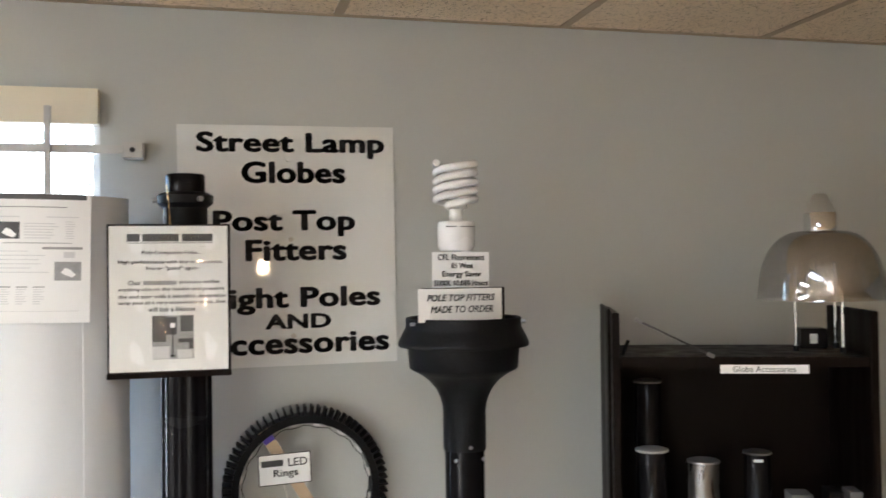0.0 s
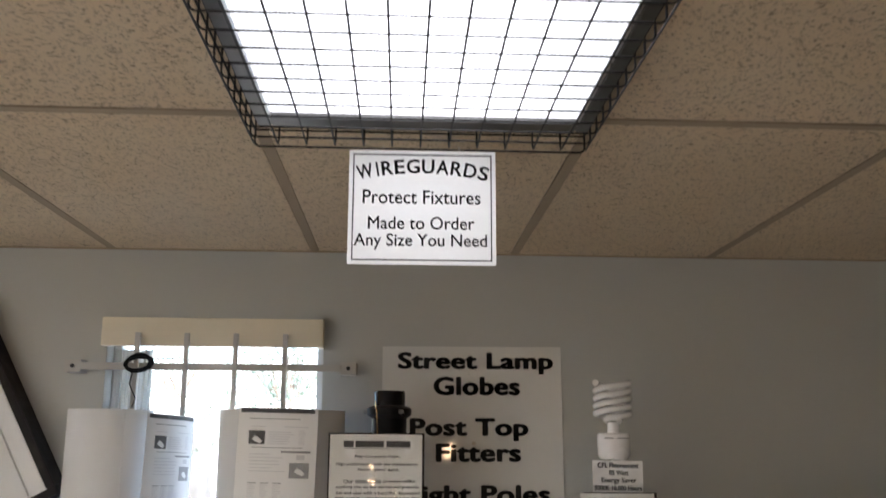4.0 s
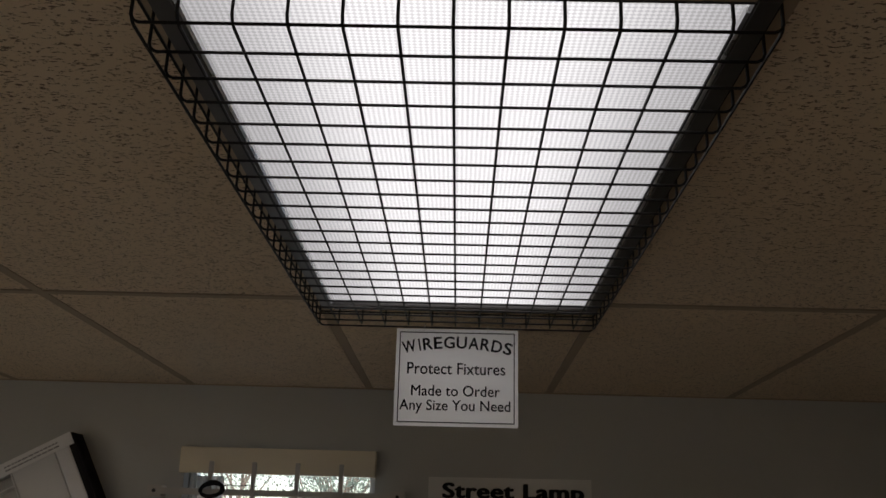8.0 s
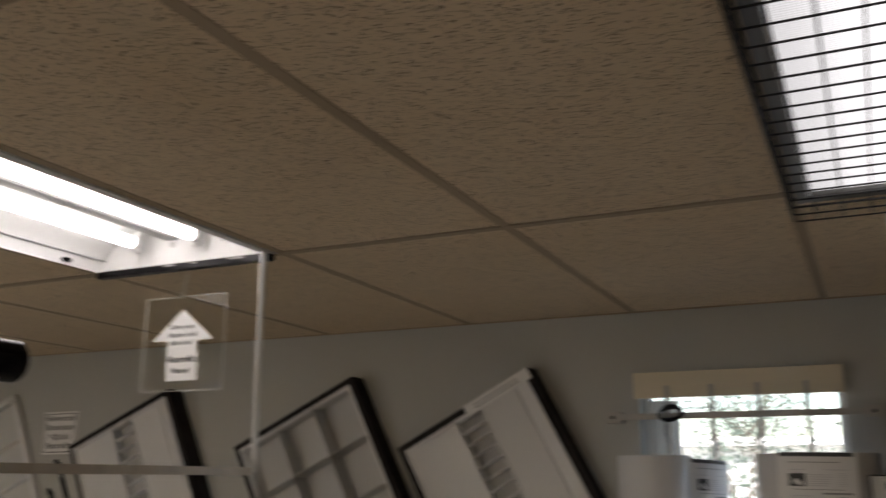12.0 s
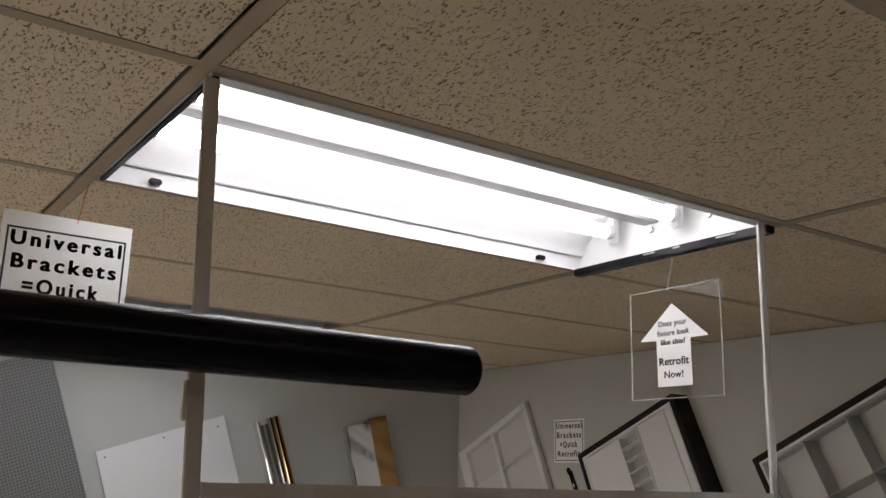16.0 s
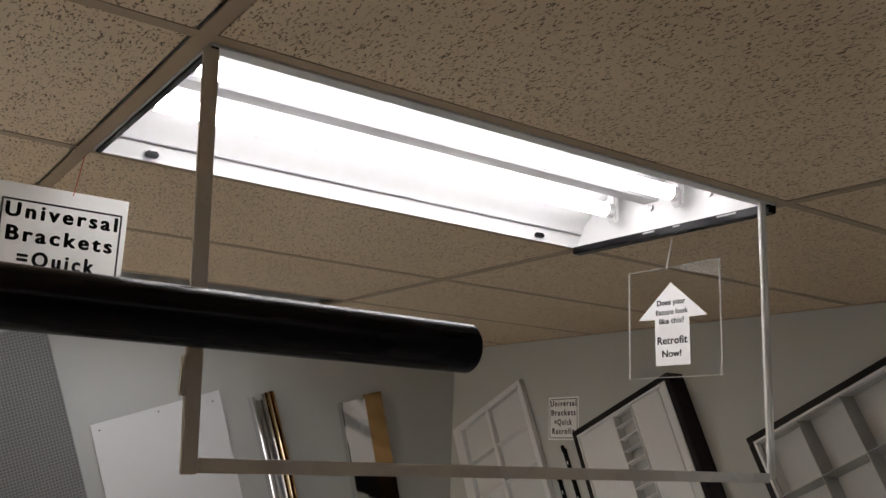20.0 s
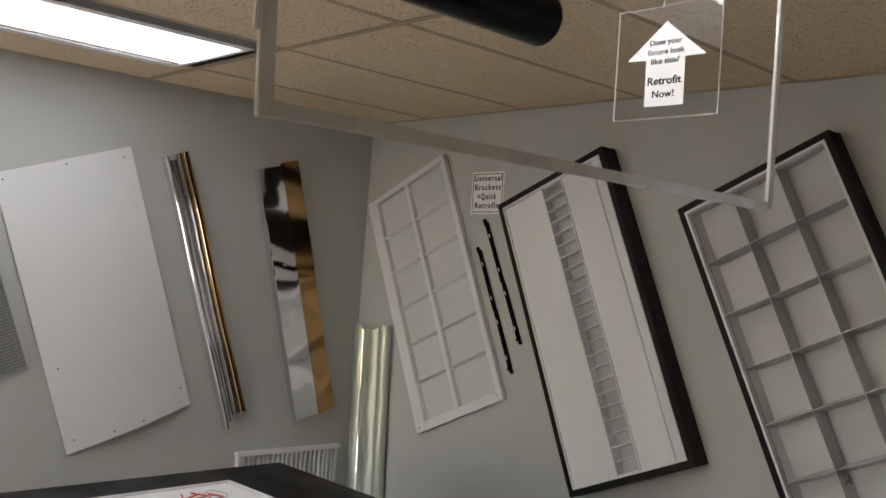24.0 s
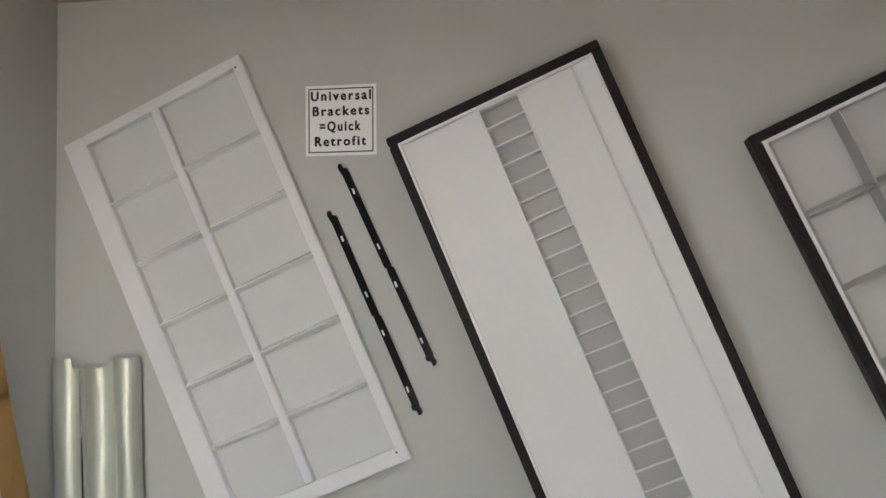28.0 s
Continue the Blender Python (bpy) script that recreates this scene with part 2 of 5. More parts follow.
M_BAR = varied("painted_steel_bar", (0.52, 0.50, 0.46), 0.5, amount=0.06, coarse=6, bump=0.04)
M_WHITETUBE = varied("white_translucent_sheet", (0.67, 0.68, 0.685), 0.35, amount=0.03, coarse=2, bump=0.02)
M_CFL = varied("white_glass_spiral", (0.85, 0.84, 0.82), 0.25, amount=0.02, bump=0)
M_STRING = principled("white_string", (0.75, 0.73, 0.68), 0.8)
M_LENS = lens_glow("lit_prismatic_lens", 0.63)
# Lens of the added light out of view, strength set for room fill
M_FILLLENS = lens_glow("lit_lens_unseen_fill", 1.0)
M_LENSC = lens_glow("lit_prismatic_lens_corner", 1.45)
M_LAMP = glow("lit_fluorescent_tube", (1, 0.985, 0.95), 3.2)
M_CUP = varied("dull_brushed_metal", (0.20, 0.195, 0.185), 0.3, 0.9, amount=0.2, coarse=12, bump=0.03, stretch=(6, 6, 1))
M_EGGBACK = varied("grey_white_reflector", (0.54, 0.54, 0.53), 0.5, amount=0.06, coarse=3, bump=0.02)
# On the ballast cover this grey stands in for shade on white metal
M_COVER = varied("grey_ballast_cover", (0.40, 0.40, 0.39), 0.5, amount=0.06, coarse=4, bump=0.02)
M_BACKSHEET = varied("pale_back_sheet", (0.60, 0.605, 0.59), 0.55, amount=0.05, coarse=3, bump=0.03)
# White cartons darkened in colour for the shade inside the shelf
M_SHADECARTON = varied("shaded_white_carton", (0.17, 0.165, 0.16), 0.6, amount=0.12, coarse=20, bump=0.03)
M_CURTAIN = varied("white_curtain", (0.72, 0.71, 0.68), 0.9, amount=0.05, fine=150, bump=0.1)
cn = M_CURTAIN.node_tree
tl = cn.nodes.new("ShaderNodeBsdfTranslucent")
tl.inputs[0].default_value = (0.75, 0.74, 0.71, 1)
cm = cn.nodes.new("ShaderNodeMixShader")
cm.inputs[0].default_value = 0.55
cn.links.new(cn.nodes["Principled BSDF"].outputs[0], cm.inputs[1])
cn.links.new(tl.outputs[0], cm.inputs[2])
cn.links.new(cm.outputs[0], cn.nodes["Material Output"].inputs[0])
M_LEAF = leaf_material("tree_leaf", (0.085, 0.115, 0.09))
M_BARK = varied("bark", (0.12, 0.09, 0.07), 0.9, amount=0.4, coarse=8, fine=40, bump=0.4)
M_GROUND = varied("pale_concrete", (0.42, 0.41, 0.39), 0.9, amount=0.12, coarse=0.6, fine=30, bump=0.1)
M_STUCCO = varied("white_stucco", (0.74, 0.74, 0.72), 0.85, amount=0.05, coarse=1, fine=80, bump=0.1)


# ---- mesh helpers ----
def quad_box(bm, x0, x1, y0, y1, z0, z1, bevel=0.0):
    v = [bm.verts.new((x, y, z)) for z in (z0, z1) for y in (y0, y1) for x in (x0, x1)]
    fs = [bm.faces.new([v[i] for i in q]) for q in ((0, 2, 3, 1), (4, 5, 7, 6), (0, 1, 5, 4), (2, 6, 7, 3), (0, 4, 6, 2), (1, 3, 7, 5))]
    if bevel:
        bmesh.ops.bevel(bm, geom=list({e for f in fs for e in f.edges}), offset=bevel, segments=2, affect="EDGES")


def rod(bm, p0, p1, r, seg=8, r1=None, caps=True):
    p0, p1 = Vector(p0), Vector(p1)
    r1 = r if r1 is None else r1
    q = (p1 - p0).to_track_quat("Z", "Y")
    rings = []
    for p, rr in ((p0, r), (p1, r1)):
        rings.append([bm.verts.new(p + q @ Vector((rr * math.cos(a), rr * math.sin(a), 0))) for a in [2 * math.pi * i / seg for i in range(seg)]])
    for i in range(seg):
        bm.faces.new((rings[0][i], rings[0][(i + 1) % seg], rings[1][(i + 1) % seg], rings[1][i]))
    if caps:
        bm.faces.new(rings[0][::-1])
        bm.faces.new(rings[1])


def path_rod(bm, pts, r, seg=8, closed=False):
    """A bent round bar through the points."""
    pts = [Vector(p) for p in pts]
    n = len(pts)
    rings = []
    up = Vector((0.123, 0.456, 0.88)).normalized()
    for i, p in enumerate(pts):
        a = pts[(i - 1) % n] if closed or i else pts[0]
        b = pts[(i + 1) % n] if closed or i < n - 1 else pts[-1]
        d = (b - a).normalized()
        s = d.cross(up).normalized()
        u = s.cross(d)
        rings.append([bm.verts.new(p + r * (math.cos(t) * s + math.sin(t) * u)) for t in [2 * math.pi * k / seg for k in range(seg)]])
    for i in range(n if closed else n - 1):
        A, B = rings[i], rings[(i + 1) % n]
        for k in range(seg):
            bm.faces.new((A[k], A[(k + 1) % seg], B[(k + 1) % seg], B[k]))
    if not closed:
        bm.faces.new(rings[0][::-1])
        bm.faces.new(rings[-1])


def lathe(bm, prof, seg=32, cx=0.0, cy=0.0):
    rings = []
    for r, z in prof:
        rings.append([bm.verts.new((cx + r * math.cos(2 * math.pi * i / seg), cy + r * math.sin(2 * math.pi * i / seg), z)) for i in range(seg)])
    for A, B in zip(rings, rings[1:]):
        for i in range(seg):
            bm.faces.new((A[i], A[(i + 1) % seg], B[(i + 1) % seg], B[i]))
    bm.faces.new(rings[0][::-1])
    bm.faces.new(rings[-1])


def strip(bm, prof, y0, y1, thick=0.0015, rows=1, sag=None):
    """A bent sheet: the profile (x, z) drawn along y, with thickness towards -z."""
    grid = []
    for side in (0, -thick):
        g = []
        for j in range(rows + 1):
            y = y0 + (y1 - y0) * j / rows
            g.append([bm.verts.new((x, y, z + side + (sag(x, j / rows) if sag else 0))) for x, z in prof])
        grid.append(g)
    for k, g in enumerate(grid):
        for j in range(rows):
            for i in range(len(prof) - 1):
                q = (g[j][i], g[j][i + 1], g[j + 1][i + 1], g[j + 1][i])
                bm.faces.new(q if k == 0 else q[::-1])
    n = len(prof) - 1
    for j in range(rows):
        for i, s in ((0, 1), (n, -1)):
            q = (grid[0][j][i], grid[0][j + 1][i], grid[1][j + 1][i], grid[1][j][i])
            bm.faces.new(q[::s])
    for i in range(n):
        for j, s in ((0, -1), (rows, 1)):
            q = (grid[0][j][i], grid[0][j][i + 1], grid[1][j][i + 1], grid[1][j][i])
            bm.faces.new(q[::s])


def part(name, bm, material, parent=None, label="", smooth=False):
    bmesh.ops.recalc_face_normals(bm, faces=bm.faces)
    me = bpy.data.meshes.new(name)
    bm.to_mesh(me)
    bm.free()
    me.materials.append(material)
    if smooth:
        me.shade_smooth()
        me.set_sharp_from_angle(angle=radians(40))
    ob = new(name, me)
    if parent:
        ob.parent = parent
    return tagged(ob, label) if label else ob


def box(name, dims, material, parent=None, label="", bevel=0.0):
    bm = bmesh.new()
    quad_box(bm, *dims, bevel)
    return part(name, bm, material, parent, label)


def rods(name, segs, r, material, parent=None, label="", seg=8):
    bm = bmesh.new()
    for a, b in segs:
        rod(bm, a, b, r, seg)
    return part(name, bm, material, parent, label, True)


def turned(name, prof, material, parent=None, label="", seg=32, cx=0.0, cy=0.0):
    bm = bmesh.new()
    lathe(bm, prof, seg, cx, cy)
    return part(name, bm, material, parent, label, True)


def thing(name, m, label, category, group="", kind=""):
    e = new(name)
    e.empty_display_size = 0.1
    e.matrix_world = m
    return tagged(e, label, category, group, kind)


def on_wall(side, along, z, lean=0.0, out=0.0):
    """Local x runs right along the wall, y up, z into the room; lean turns it anticlockwise as one faces it."""
    if side == "back":
        b = Matrix(((1, 0, 0, along), (0, 0, -1, -out), (0, 1, 0, z), (0, 0, 0, 1)))
    else:
        b = Matrix(((0, 0, 1, XL + out), (1, 0, 0, along), (0, 1, 0, z), (0, 0, 0, 1)))
    return b @ Matrix.Rotation(radians(lean), 4, "Z")


def glyphs(text, bold=0.0, shear=0.0, space=1.0):
    """The outline of a line of lettering as a bmesh; bold thickens the strokes."""
    cu = bpy.data.curves.new("lettering", "FONT")
    cu.body, cu.size, cu.shear, cu.extrude, cu.resolution_u = text, 1.0, shear, 0.0, 4
    if bold:
        cu.space_character = space + 1.1 * bold
    ob = new("lettering", cu)
    dg = bpy.context.evaluated_depsgraph_get()
    me = bpy.data.meshes.new_from_object(ob.evaluated_get(dg))
    bm = bmesh.new()
    bm.from_mesh(me)
    if bold:
        for i in range(8):
            k = len(bm.verts)
            bm.from_mesh(me)
            bm.verts.ensure_lookup_table()
            for v in bm.verts[k:]:
                v.co += Vector((bold * math.cos(i * math.pi / 4), 0.7 * bold * math.sin(i * math.pi / 4), 0))
    bpy.data.objects.remove(ob)
    bpy.data.curves.remove(cu)
    bpy.data.meshes.remove(me)
    return bm


def lettering(text, x0, x1, y0, y1, z, parent, material=None, bold=0.0, shear=0.0, space=1.0, split=False):
    """A line of writing that fills the box x0..x1, y0..y1 in its parent's plane."""
    bm = glyphs(text, bold, shear, space)
    xs, ys = [v.co.x for v in bm.verts], [v.co.y for v in bm.verts]
    ax, ay, bx, by = min(xs), min(ys), max(xs), max(ys)
    for v in bm.verts:
        v.co = Vector((x0 + (v.co.x - ax) / (bx - ax) * (x1 - x0), y0 + (v.co.y - ay) / (by - ay) * (y1 - y0), z))
    if split:
        return separate_letters(bm, material or M_INK, parent)
    return part("lettering", bm, material or M_INK, parent)


def separate_letters(bm, material, parent):
    """Each letter of a line as a part of its own: shapes that overlap along the line belong together."""
    seen, spans = set(), []
    for v in bm.verts:
        if v in seen:
            continue
        stack, isle = [v], []
        seen.add(v)
        while stack:
            w = stack.pop()
            isle.append(w)
            for e in w.link_edges:
                o = e.other_vert(w)
                if o not in seen:
                    seen.add(o)
                    stack.append(o)
        spans.append((min(w.co.x for w in isle), max(w.co.x for w in isle), isle))
    spans.sort(key=lambda q: q[0])
    groups = []
    for x0, x1, isle in spans:
        if groups and x0 < groups[-1][0] - 0.0004:
            groups[-1][0] = max(groups[-1][0], x1)
            groups[-1][1].extend(isle)
        else:
            groups.append([x1, list(isle)])
    for _, verts in groups:
        keep = set(verts)
        g = bmesh.new()
        m = {v: g.verts.new(v.co) for v in verts}
        for f in bm.faces:
            if f.verts[0] in keep:
                g.faces.new([m[v] for v in f.verts])
        part("letter", g, material, parent)
    bm.free()


def bars(name, rects, z, material, parent, thick=0.0004):
    bm = bmesh.new()
    for x0, x1, y0, y1 in rects:
        quad_box(bm, x0, x1, y0, y1, z, z + thick)
    return part(name, bm, material, parent)


def text_bars(x0, x1, y0, y1, lines, rnd, ragged=0.15):
    """Rows of word-long bars for small print."""
    out = []
    step = (y1 - y0) / lines
    for i in range(lines):
        y = y1 - step * (i + 0.75)
        x, end = x0, x1 - rnd.random() * ragged * (x1 - x0)
        while x < end - 0.004:
            w = min(end - x, rnd.uniform(0.006, 0.02))
            out.append((x, x + w, y, y + step * 0.42))
            x += w + 0.003
    return out


def border(x0, x1, y0, y1, w):
    return [(x0, x1, y0, y0 + w), (x0, x1, y1 - w, y1), (x0, x0 + w, y0 + w, y1 - w), (x1 - w, x1, y0 + w, y1 - w)]


# ---- structure: walls, floor, ceiling ----
def structure(ob, label, category):
    return tagged(ob, label, category, "", "structure")


WX0, WX1, WZ0, WZ1 = -0.606, 0.034, 0.80, 2.200      # window opening
bm = bmesh.new()
quad_box(bm, XL - 0.12, WX0, 0, 0.15, 0, 2.9)
quad_box(bm, WX1, XR + 0.12, 0, 0.15, 0, 2.9)
quad_box(bm, WX0, WX1, 0, 0.15, 0, WZ0)
quad_box(bm, WX0, WX1, 0, 0.15, WZ1, 2.9)
structure(part("wall_north", bm, M_WALL), "grey-green painted showroom wall with one barred window", "wall")
structure(box("wall_west", (XL - 0.12, XL, YB, 0, 0, 2.9), M_WALL), "plain grey-green painted side wall hung with reflectors", "wall")
# Unseen wall, placed far east so the right side gets less bounced light
structure(box("wall_east", (XR, XR + 0.12, YB, 0, 0, 2.9), M_WALL), "plain grey-green painted side wall", "wall")
VX0, VX1, VZ0, VZ1 = -3.80, -1.90, 0.45, 2.15            # added opening in the unseen end wall, for fill light
bm = bmesh.new()
quad_box(bm, XL - 0.12, VX0, YB - 0.12, YB, 0, 2.9)
quad_box(bm, VX1, XR + 0.12, YB - 0.12, YB, 0, 2.9)
quad_box(bm, VX0, VX1, YB - 0.12, YB, 0, VZ0)
quad_box(bm, VX0, VX1, YB - 0.12, YB, VZ1, 2.9)
structure(part("wall_south", bm, M_WALL), "grey-green painted end wall with an added unseen opening", "wall")
# Floor stays out of view; paleness picked to bounce light onto the ceiling
structure(box("floor", (XL - 0.12, XR + 0.12, YB - 0.12, 0.15, -0.1, 0), M_FLOOR), "unseen floor, pale tone set to bounce light", "floor")

FIXTURES = {(0, 1), (-3, 1), (-6, 1), (-6, 3)}                # grid cells (column, row) that hold lights
xs = [XL] + [k * T for k in range(-6, 6)] + [XR]
ys = [-2 * T * k for k in range(0, 6)]
Y2 = ys[2]
bm = bmesh.new()
for i in range(len(xs) - 1):
    col = i - 7
    for j in range(5):
        if (col, j) in FIXTURES:
            continue
        quad_box(bm, xs[i] + 0.0130, xs[i + 1] - 0.0138, ys[j + 1] + 0.0150, ys[j] - 0.0180, H + 0.001, H + 0.02)
quad_box(bm, XL, XR, YB, 0, 2.75, 2.85)
structure(part("ceiling", bm, M_TILE), "cream fissured mineral tiles in a suspended ceiling", "ceiling")
grid = structure(new("ceiling_grid"), "cream enamelled tee bars of the suspended ceiling", "trim")
for x in xs[1:-1]:
    box("tee_bar", (x - 0.012, x + 0.012, YB, 0, H, H + 0.0035), M_GRID, grid)
for y in ys[1:-1]:
    box("cross_tee", (XL, XR, y - 0.012, y + 0.012, H - 0.0006, H + 0.003), M_GRID, grid)
box("wall_angle", (XL, XR, -0.012, 0, H - 0.001, H + 0.003), M_GRID, grid)
box("wall_angle", (XL, XL + 0.012, YB, -0.012, H - 0.0012, H + 0.003), M_GRID, grid)


# ---- window ----
win = structure(new("window_1"), "white framed window with a middle rail and clear panes", "window")
win.matrix_world = pose(0, 0, 0)
bm = bmesh.new()
for d in ((WX0, WX0 + 0.024, 0.07, 0.12, WZ0, WZ1), (WX1 - 0.024, WX1, 0.07, 0.12, WZ0, WZ1), (WX0 + 0.024, WX1 - 0.024, 0.07, 0.12, WZ1 - 0.04, WZ1), (WX0 + 0.024, WX1 - 0.024, 0.07, 0.12, WZ0, WZ0 + 0.05)):
    quad_box(bm, *d, 0.003)
part("window_frame", bm, M_ENAMEL, win)
box("meeting_rail", (WX0 + 0.024, WX1 - 0.024, 0.075, 0.115, 1.60, 1.645), M_ENAMEL, win, bevel=0.003)
box("window_sill", (WX0, WX1, 0.0, 0.07, WZ0, WZ0 + 0.02), M_ENAMEL, win, bevel=0.003)
for z0, z1 in ((WZ0 + 0.05, 1.60), (1.645, WZ1 - 0.04)):
    p = box("pane", (WX0 + 0.024, WX1 - 0.024, 0.093, 0.097, z0, z1), M_GLASS, win)
    p.visible_shadow = False

# Window added out of view; sun and fill lamp enter through it
shop = structure(new("window_2"), "white framed added window out of view, lets in fill light", "window")
bm = bmesh.new()
for d in ((VX0, VX0 + 0.04, VZ0, VZ1), (VX1 - 0.04, VX1, VZ0, VZ1), (VX0 + 0.04, VX1 - 0.04, VZ1 - 0.04, VZ1), (VX0 + 0.04, VX1 - 0.04, VZ0, VZ0 + 0.04)):
    quad_box(bm, d[0], d[1], YB - 0.085, YB - 0.035, d[2], d[3], 0.003)
part("window_frame", bm, M_ENAMEL, shop)
p = box("pane", (VX0 + 0.04, VX1 - 0.04, YB - 0.062, YB - 0.058, VZ0 + 0.04, VZ1 - 0.04), M_GLASS, shop)
p.visible_shadow = False

board = thing("window_valance", pose(0, 0, 0), "cream painted wooden valance board over the window", "valance")
box("board", (-0.612, 0.035, -0.045, -0.025, 2.144, 2.228), M_CREAM, board, bevel=0.002)
box("return", (-0.612, -0.594, -0.025, 0, 2.144, 2.228), M_CREAM, board)
box("return", (0.017, 0.035, -0.025, 0, 2.144, 2.228), M_CREAM, board)

grille = thing("window_bars", pose(0, 0, 0), "white painted steel security bars bolted across the window", "window bars")
for z in (2.083, 1.01):
    box("crossbar", (-0.66, 0.091, -0.062, -0.054, z - 0.010, z + 0.010), M_BAR, grille, bevel=0.001)
    for x0, x1 in ((-0.706, -0.659), (0.089, 0.136)):
        box("end_plate", (x0, x1, -0.056, 0, z - 0.018, z + 0.018), M_BAR, grille, bevel=0.001)
        bm = bmesh.new()
        rod(bm, ((x0 + x1) / 2, -0.056, z), ((x0 + x1) / 2, -0.062, z), 0.006, 10)
        part("bolt", bm, M_INK, grille, "dark bolt head")
for x in (-0.498, -0.357, -0.215, -0.072):
    box("upright", (x - 0.007, x + 0.007, -0.076, -0.062, 0.93, 2.18), M_BAR, grille, bevel=0.0015)

bm = bmesh.new()
strip(bm, [(-0.592 + i * 0.0025, 0.010 * math.sin(i * 0.75) + 0.004 * math.sin(i * 1.9)) for i in range(46)], 0.83, 2.14, 0.001)
for v in bm.verts:
    v.co = Vector((v.co.x, 0.045 - v.co.z, v.co.y))
tagged(part("curtain", bm, M_CURTAIN, None, "", True), "white pleated curtain drawn to one side of the window", "curtain")

bm = bmesh.new()
rnd = random.Random(21)
for k in range(7):
    a0, rx, rz, dz = rnd.uniform(0, 6.3), rnd.uniform(0.033, 0.041), rnd.uniform(0.016, 0.025), rnd.uniform(-0.004, 0.004)
    path_rod(bm, [(-0.484 + rx * math.cos(a0 + i * 0.262), -0.080 - 0.005 * k + 0.004 * math.sin(i * 0.5 + k), 2.089 + dz + rz * math.sin(a0 + i * 0.262) + 0.004 * math.cos(a0 + i * 0.262)) for i in range(24)], 0.0026, 6, True)
path_rod(bm, [(-0.455, -0.085, 2.100), (-0.43, -0.08, 2.106), (-0.40, -0.075, 2.104), (-0.37, -0.07, 2.107), (-0.345, -0.07, 2.103)], 0.0016, 6)
path_rod(bm, [(-0.500, -0.09, 2.070), (-0.508, -0.085, 2.03), (-0.490, -0.08, 1.99), (-0.498, -0.08, 1.965)], 0.0018, 6)
tagged(part("cable_coil", bm, M_BLACK, None, "", True), "coil of black cable hung on the window bar", "cable")


# ---- outside ----
structure(box("ground", (-400, 400, 0.16, 900, -0.45, -0.35), M_GROUND), "pale sunlit concrete forecourt outside", "ground")
house = thing("white_building", pose(0, 0, 0), "low white stucco building across the forecourt", "building")
box("wall", (-9, 14, 17, 22, -0.35, 2.55), M_STUCCO, house)
box("roof", (-9.4, 14.4, 16.6, 22.4, 2.55, 2.72), M_STUCCO, house)
for x in (-5, -1.5, 3, 6.5):
    w = box("window", (x, x + 1.4, 16.95, 17.0, 0.6, 2.0), M_DARKSTEEL, house)


def tree(x, y, trunk_h, crown_r, crown_z, seed, leaves, girth=0.10):
    rnd = random.Random(seed)
    t = thing("tree", pose(x, y, -0.35), "leafy green tree with a thin trunk on the forecourt", "tree")
    bm = bmesh.new()
    pts = [Vector((0.05 * rnd.uniform(-1, 1) * i, 0.05 * rnd.uniform(-1, 1) * i, trunk_h * i / 5)) for i in range(6)]
    for i in range(5):
        rod(bm, pts[i], pts[i + 1], girth * (1 - 0.12 * i), 8, girth * (0.88 - 0.12 * i), False)
    tips = []
    for i in range(14):
        a, s = rnd.uniform(0, 6.283), pts[3 + rnd.randrange(3)]
        tip = Vector((crown_r * 0.8 * math.cos(a) * rnd.uniform(0.4, 1), crown_r * 0.8 * math.sin(a) * rnd.uniform(0.4, 1), crown_z + rnd.uniform(-0.9, 1.2)))
        mid = s.lerp(tip, 0.5) + Vector((0, 0, 0.3))
        rod(bm, s, mid, 0.35 * girth, 6, 0.22 * girth, False)
        rod(bm, mid, tip, 0.22 * girth, 6, 0.07 * girth, False)
        tips += [tip, mid, mid.lerp(tip, 0.5)]
    part("trunk", bm, M_BARK, t)
    verts, faces = [], []
    for _ in range(leaves):
        c = rnd.choice(tips)
        p = c + Vector((rnd.gauss(0, 0.38), rnd.gauss(0, 0.38), rnd.gauss(-0.15, 0.34)))
        s = rnd.uniform(0.05, 0.10)
        e = Euler((rnd.uniform(0, 6.3), rnd.uniform(0, 6.3), rnd.uniform(0, 6.3)))
        k = len(verts)
        for q in ((-0.5, 0, 0), (0, -0.3, 0.05), (0.6, 0, 0), (0, 0.3, 0.05)):
            w = Vector(q) * s
            w.rotate(e)
            verts.append(p + w)
        faces.append((k, k + 1, k + 2, k + 3))
    me = bpy.data.meshes.new("crown")
    me.from_pydata(verts, [], faces)
    me.materials.append(M_LEAF)
    c = new("crown", me)
    c.parent = t
    return t


tree(-1.9, 13.5, 2.3, 1.5, 3.25, 5, 2600, 0.06)
tree(-3.4, 27.0, 3.4, 2.6, 4.9, 9, 3400, 0.12)
tree(-7.4, 30.0, 3.6, 2.4, 5.4, 12, 3000, 0.12)
rnd = random.Random(3)
verts, faces = [], []
for _ in range(2600):
    p = Vector((rnd.uniform(-1.6, 0.6), 5.6 + rnd.gauss(0, 0.28), -0.35 + abs(rnd.gauss(0, 0.55))))
    if p.z > 0.95:
        p.z = rnd.uniform(0, 0.9)
    s = rnd.uniform(0.04, 0.08)
    e = Euler((rnd.uniform(0, 6.3), rnd.uniform(0, 6.3), rnd.uniform(0, 6.3)))
    k = len(verts)
    for q in ((-0.5, 0, 0), (0, -0.3, 0.05), (0.6, 0, 0), (0, 0.3, 0.05)):
        w = Vector(q) * s
        w.rotate(e)
        verts.append(p + w)
    faces.append((k, k + 1, k + 2, k + 3))
me = bpy.data.meshes.new("hedge")
me.from_pydata(verts, [], faces)
me.materials.append(M_LEAF)
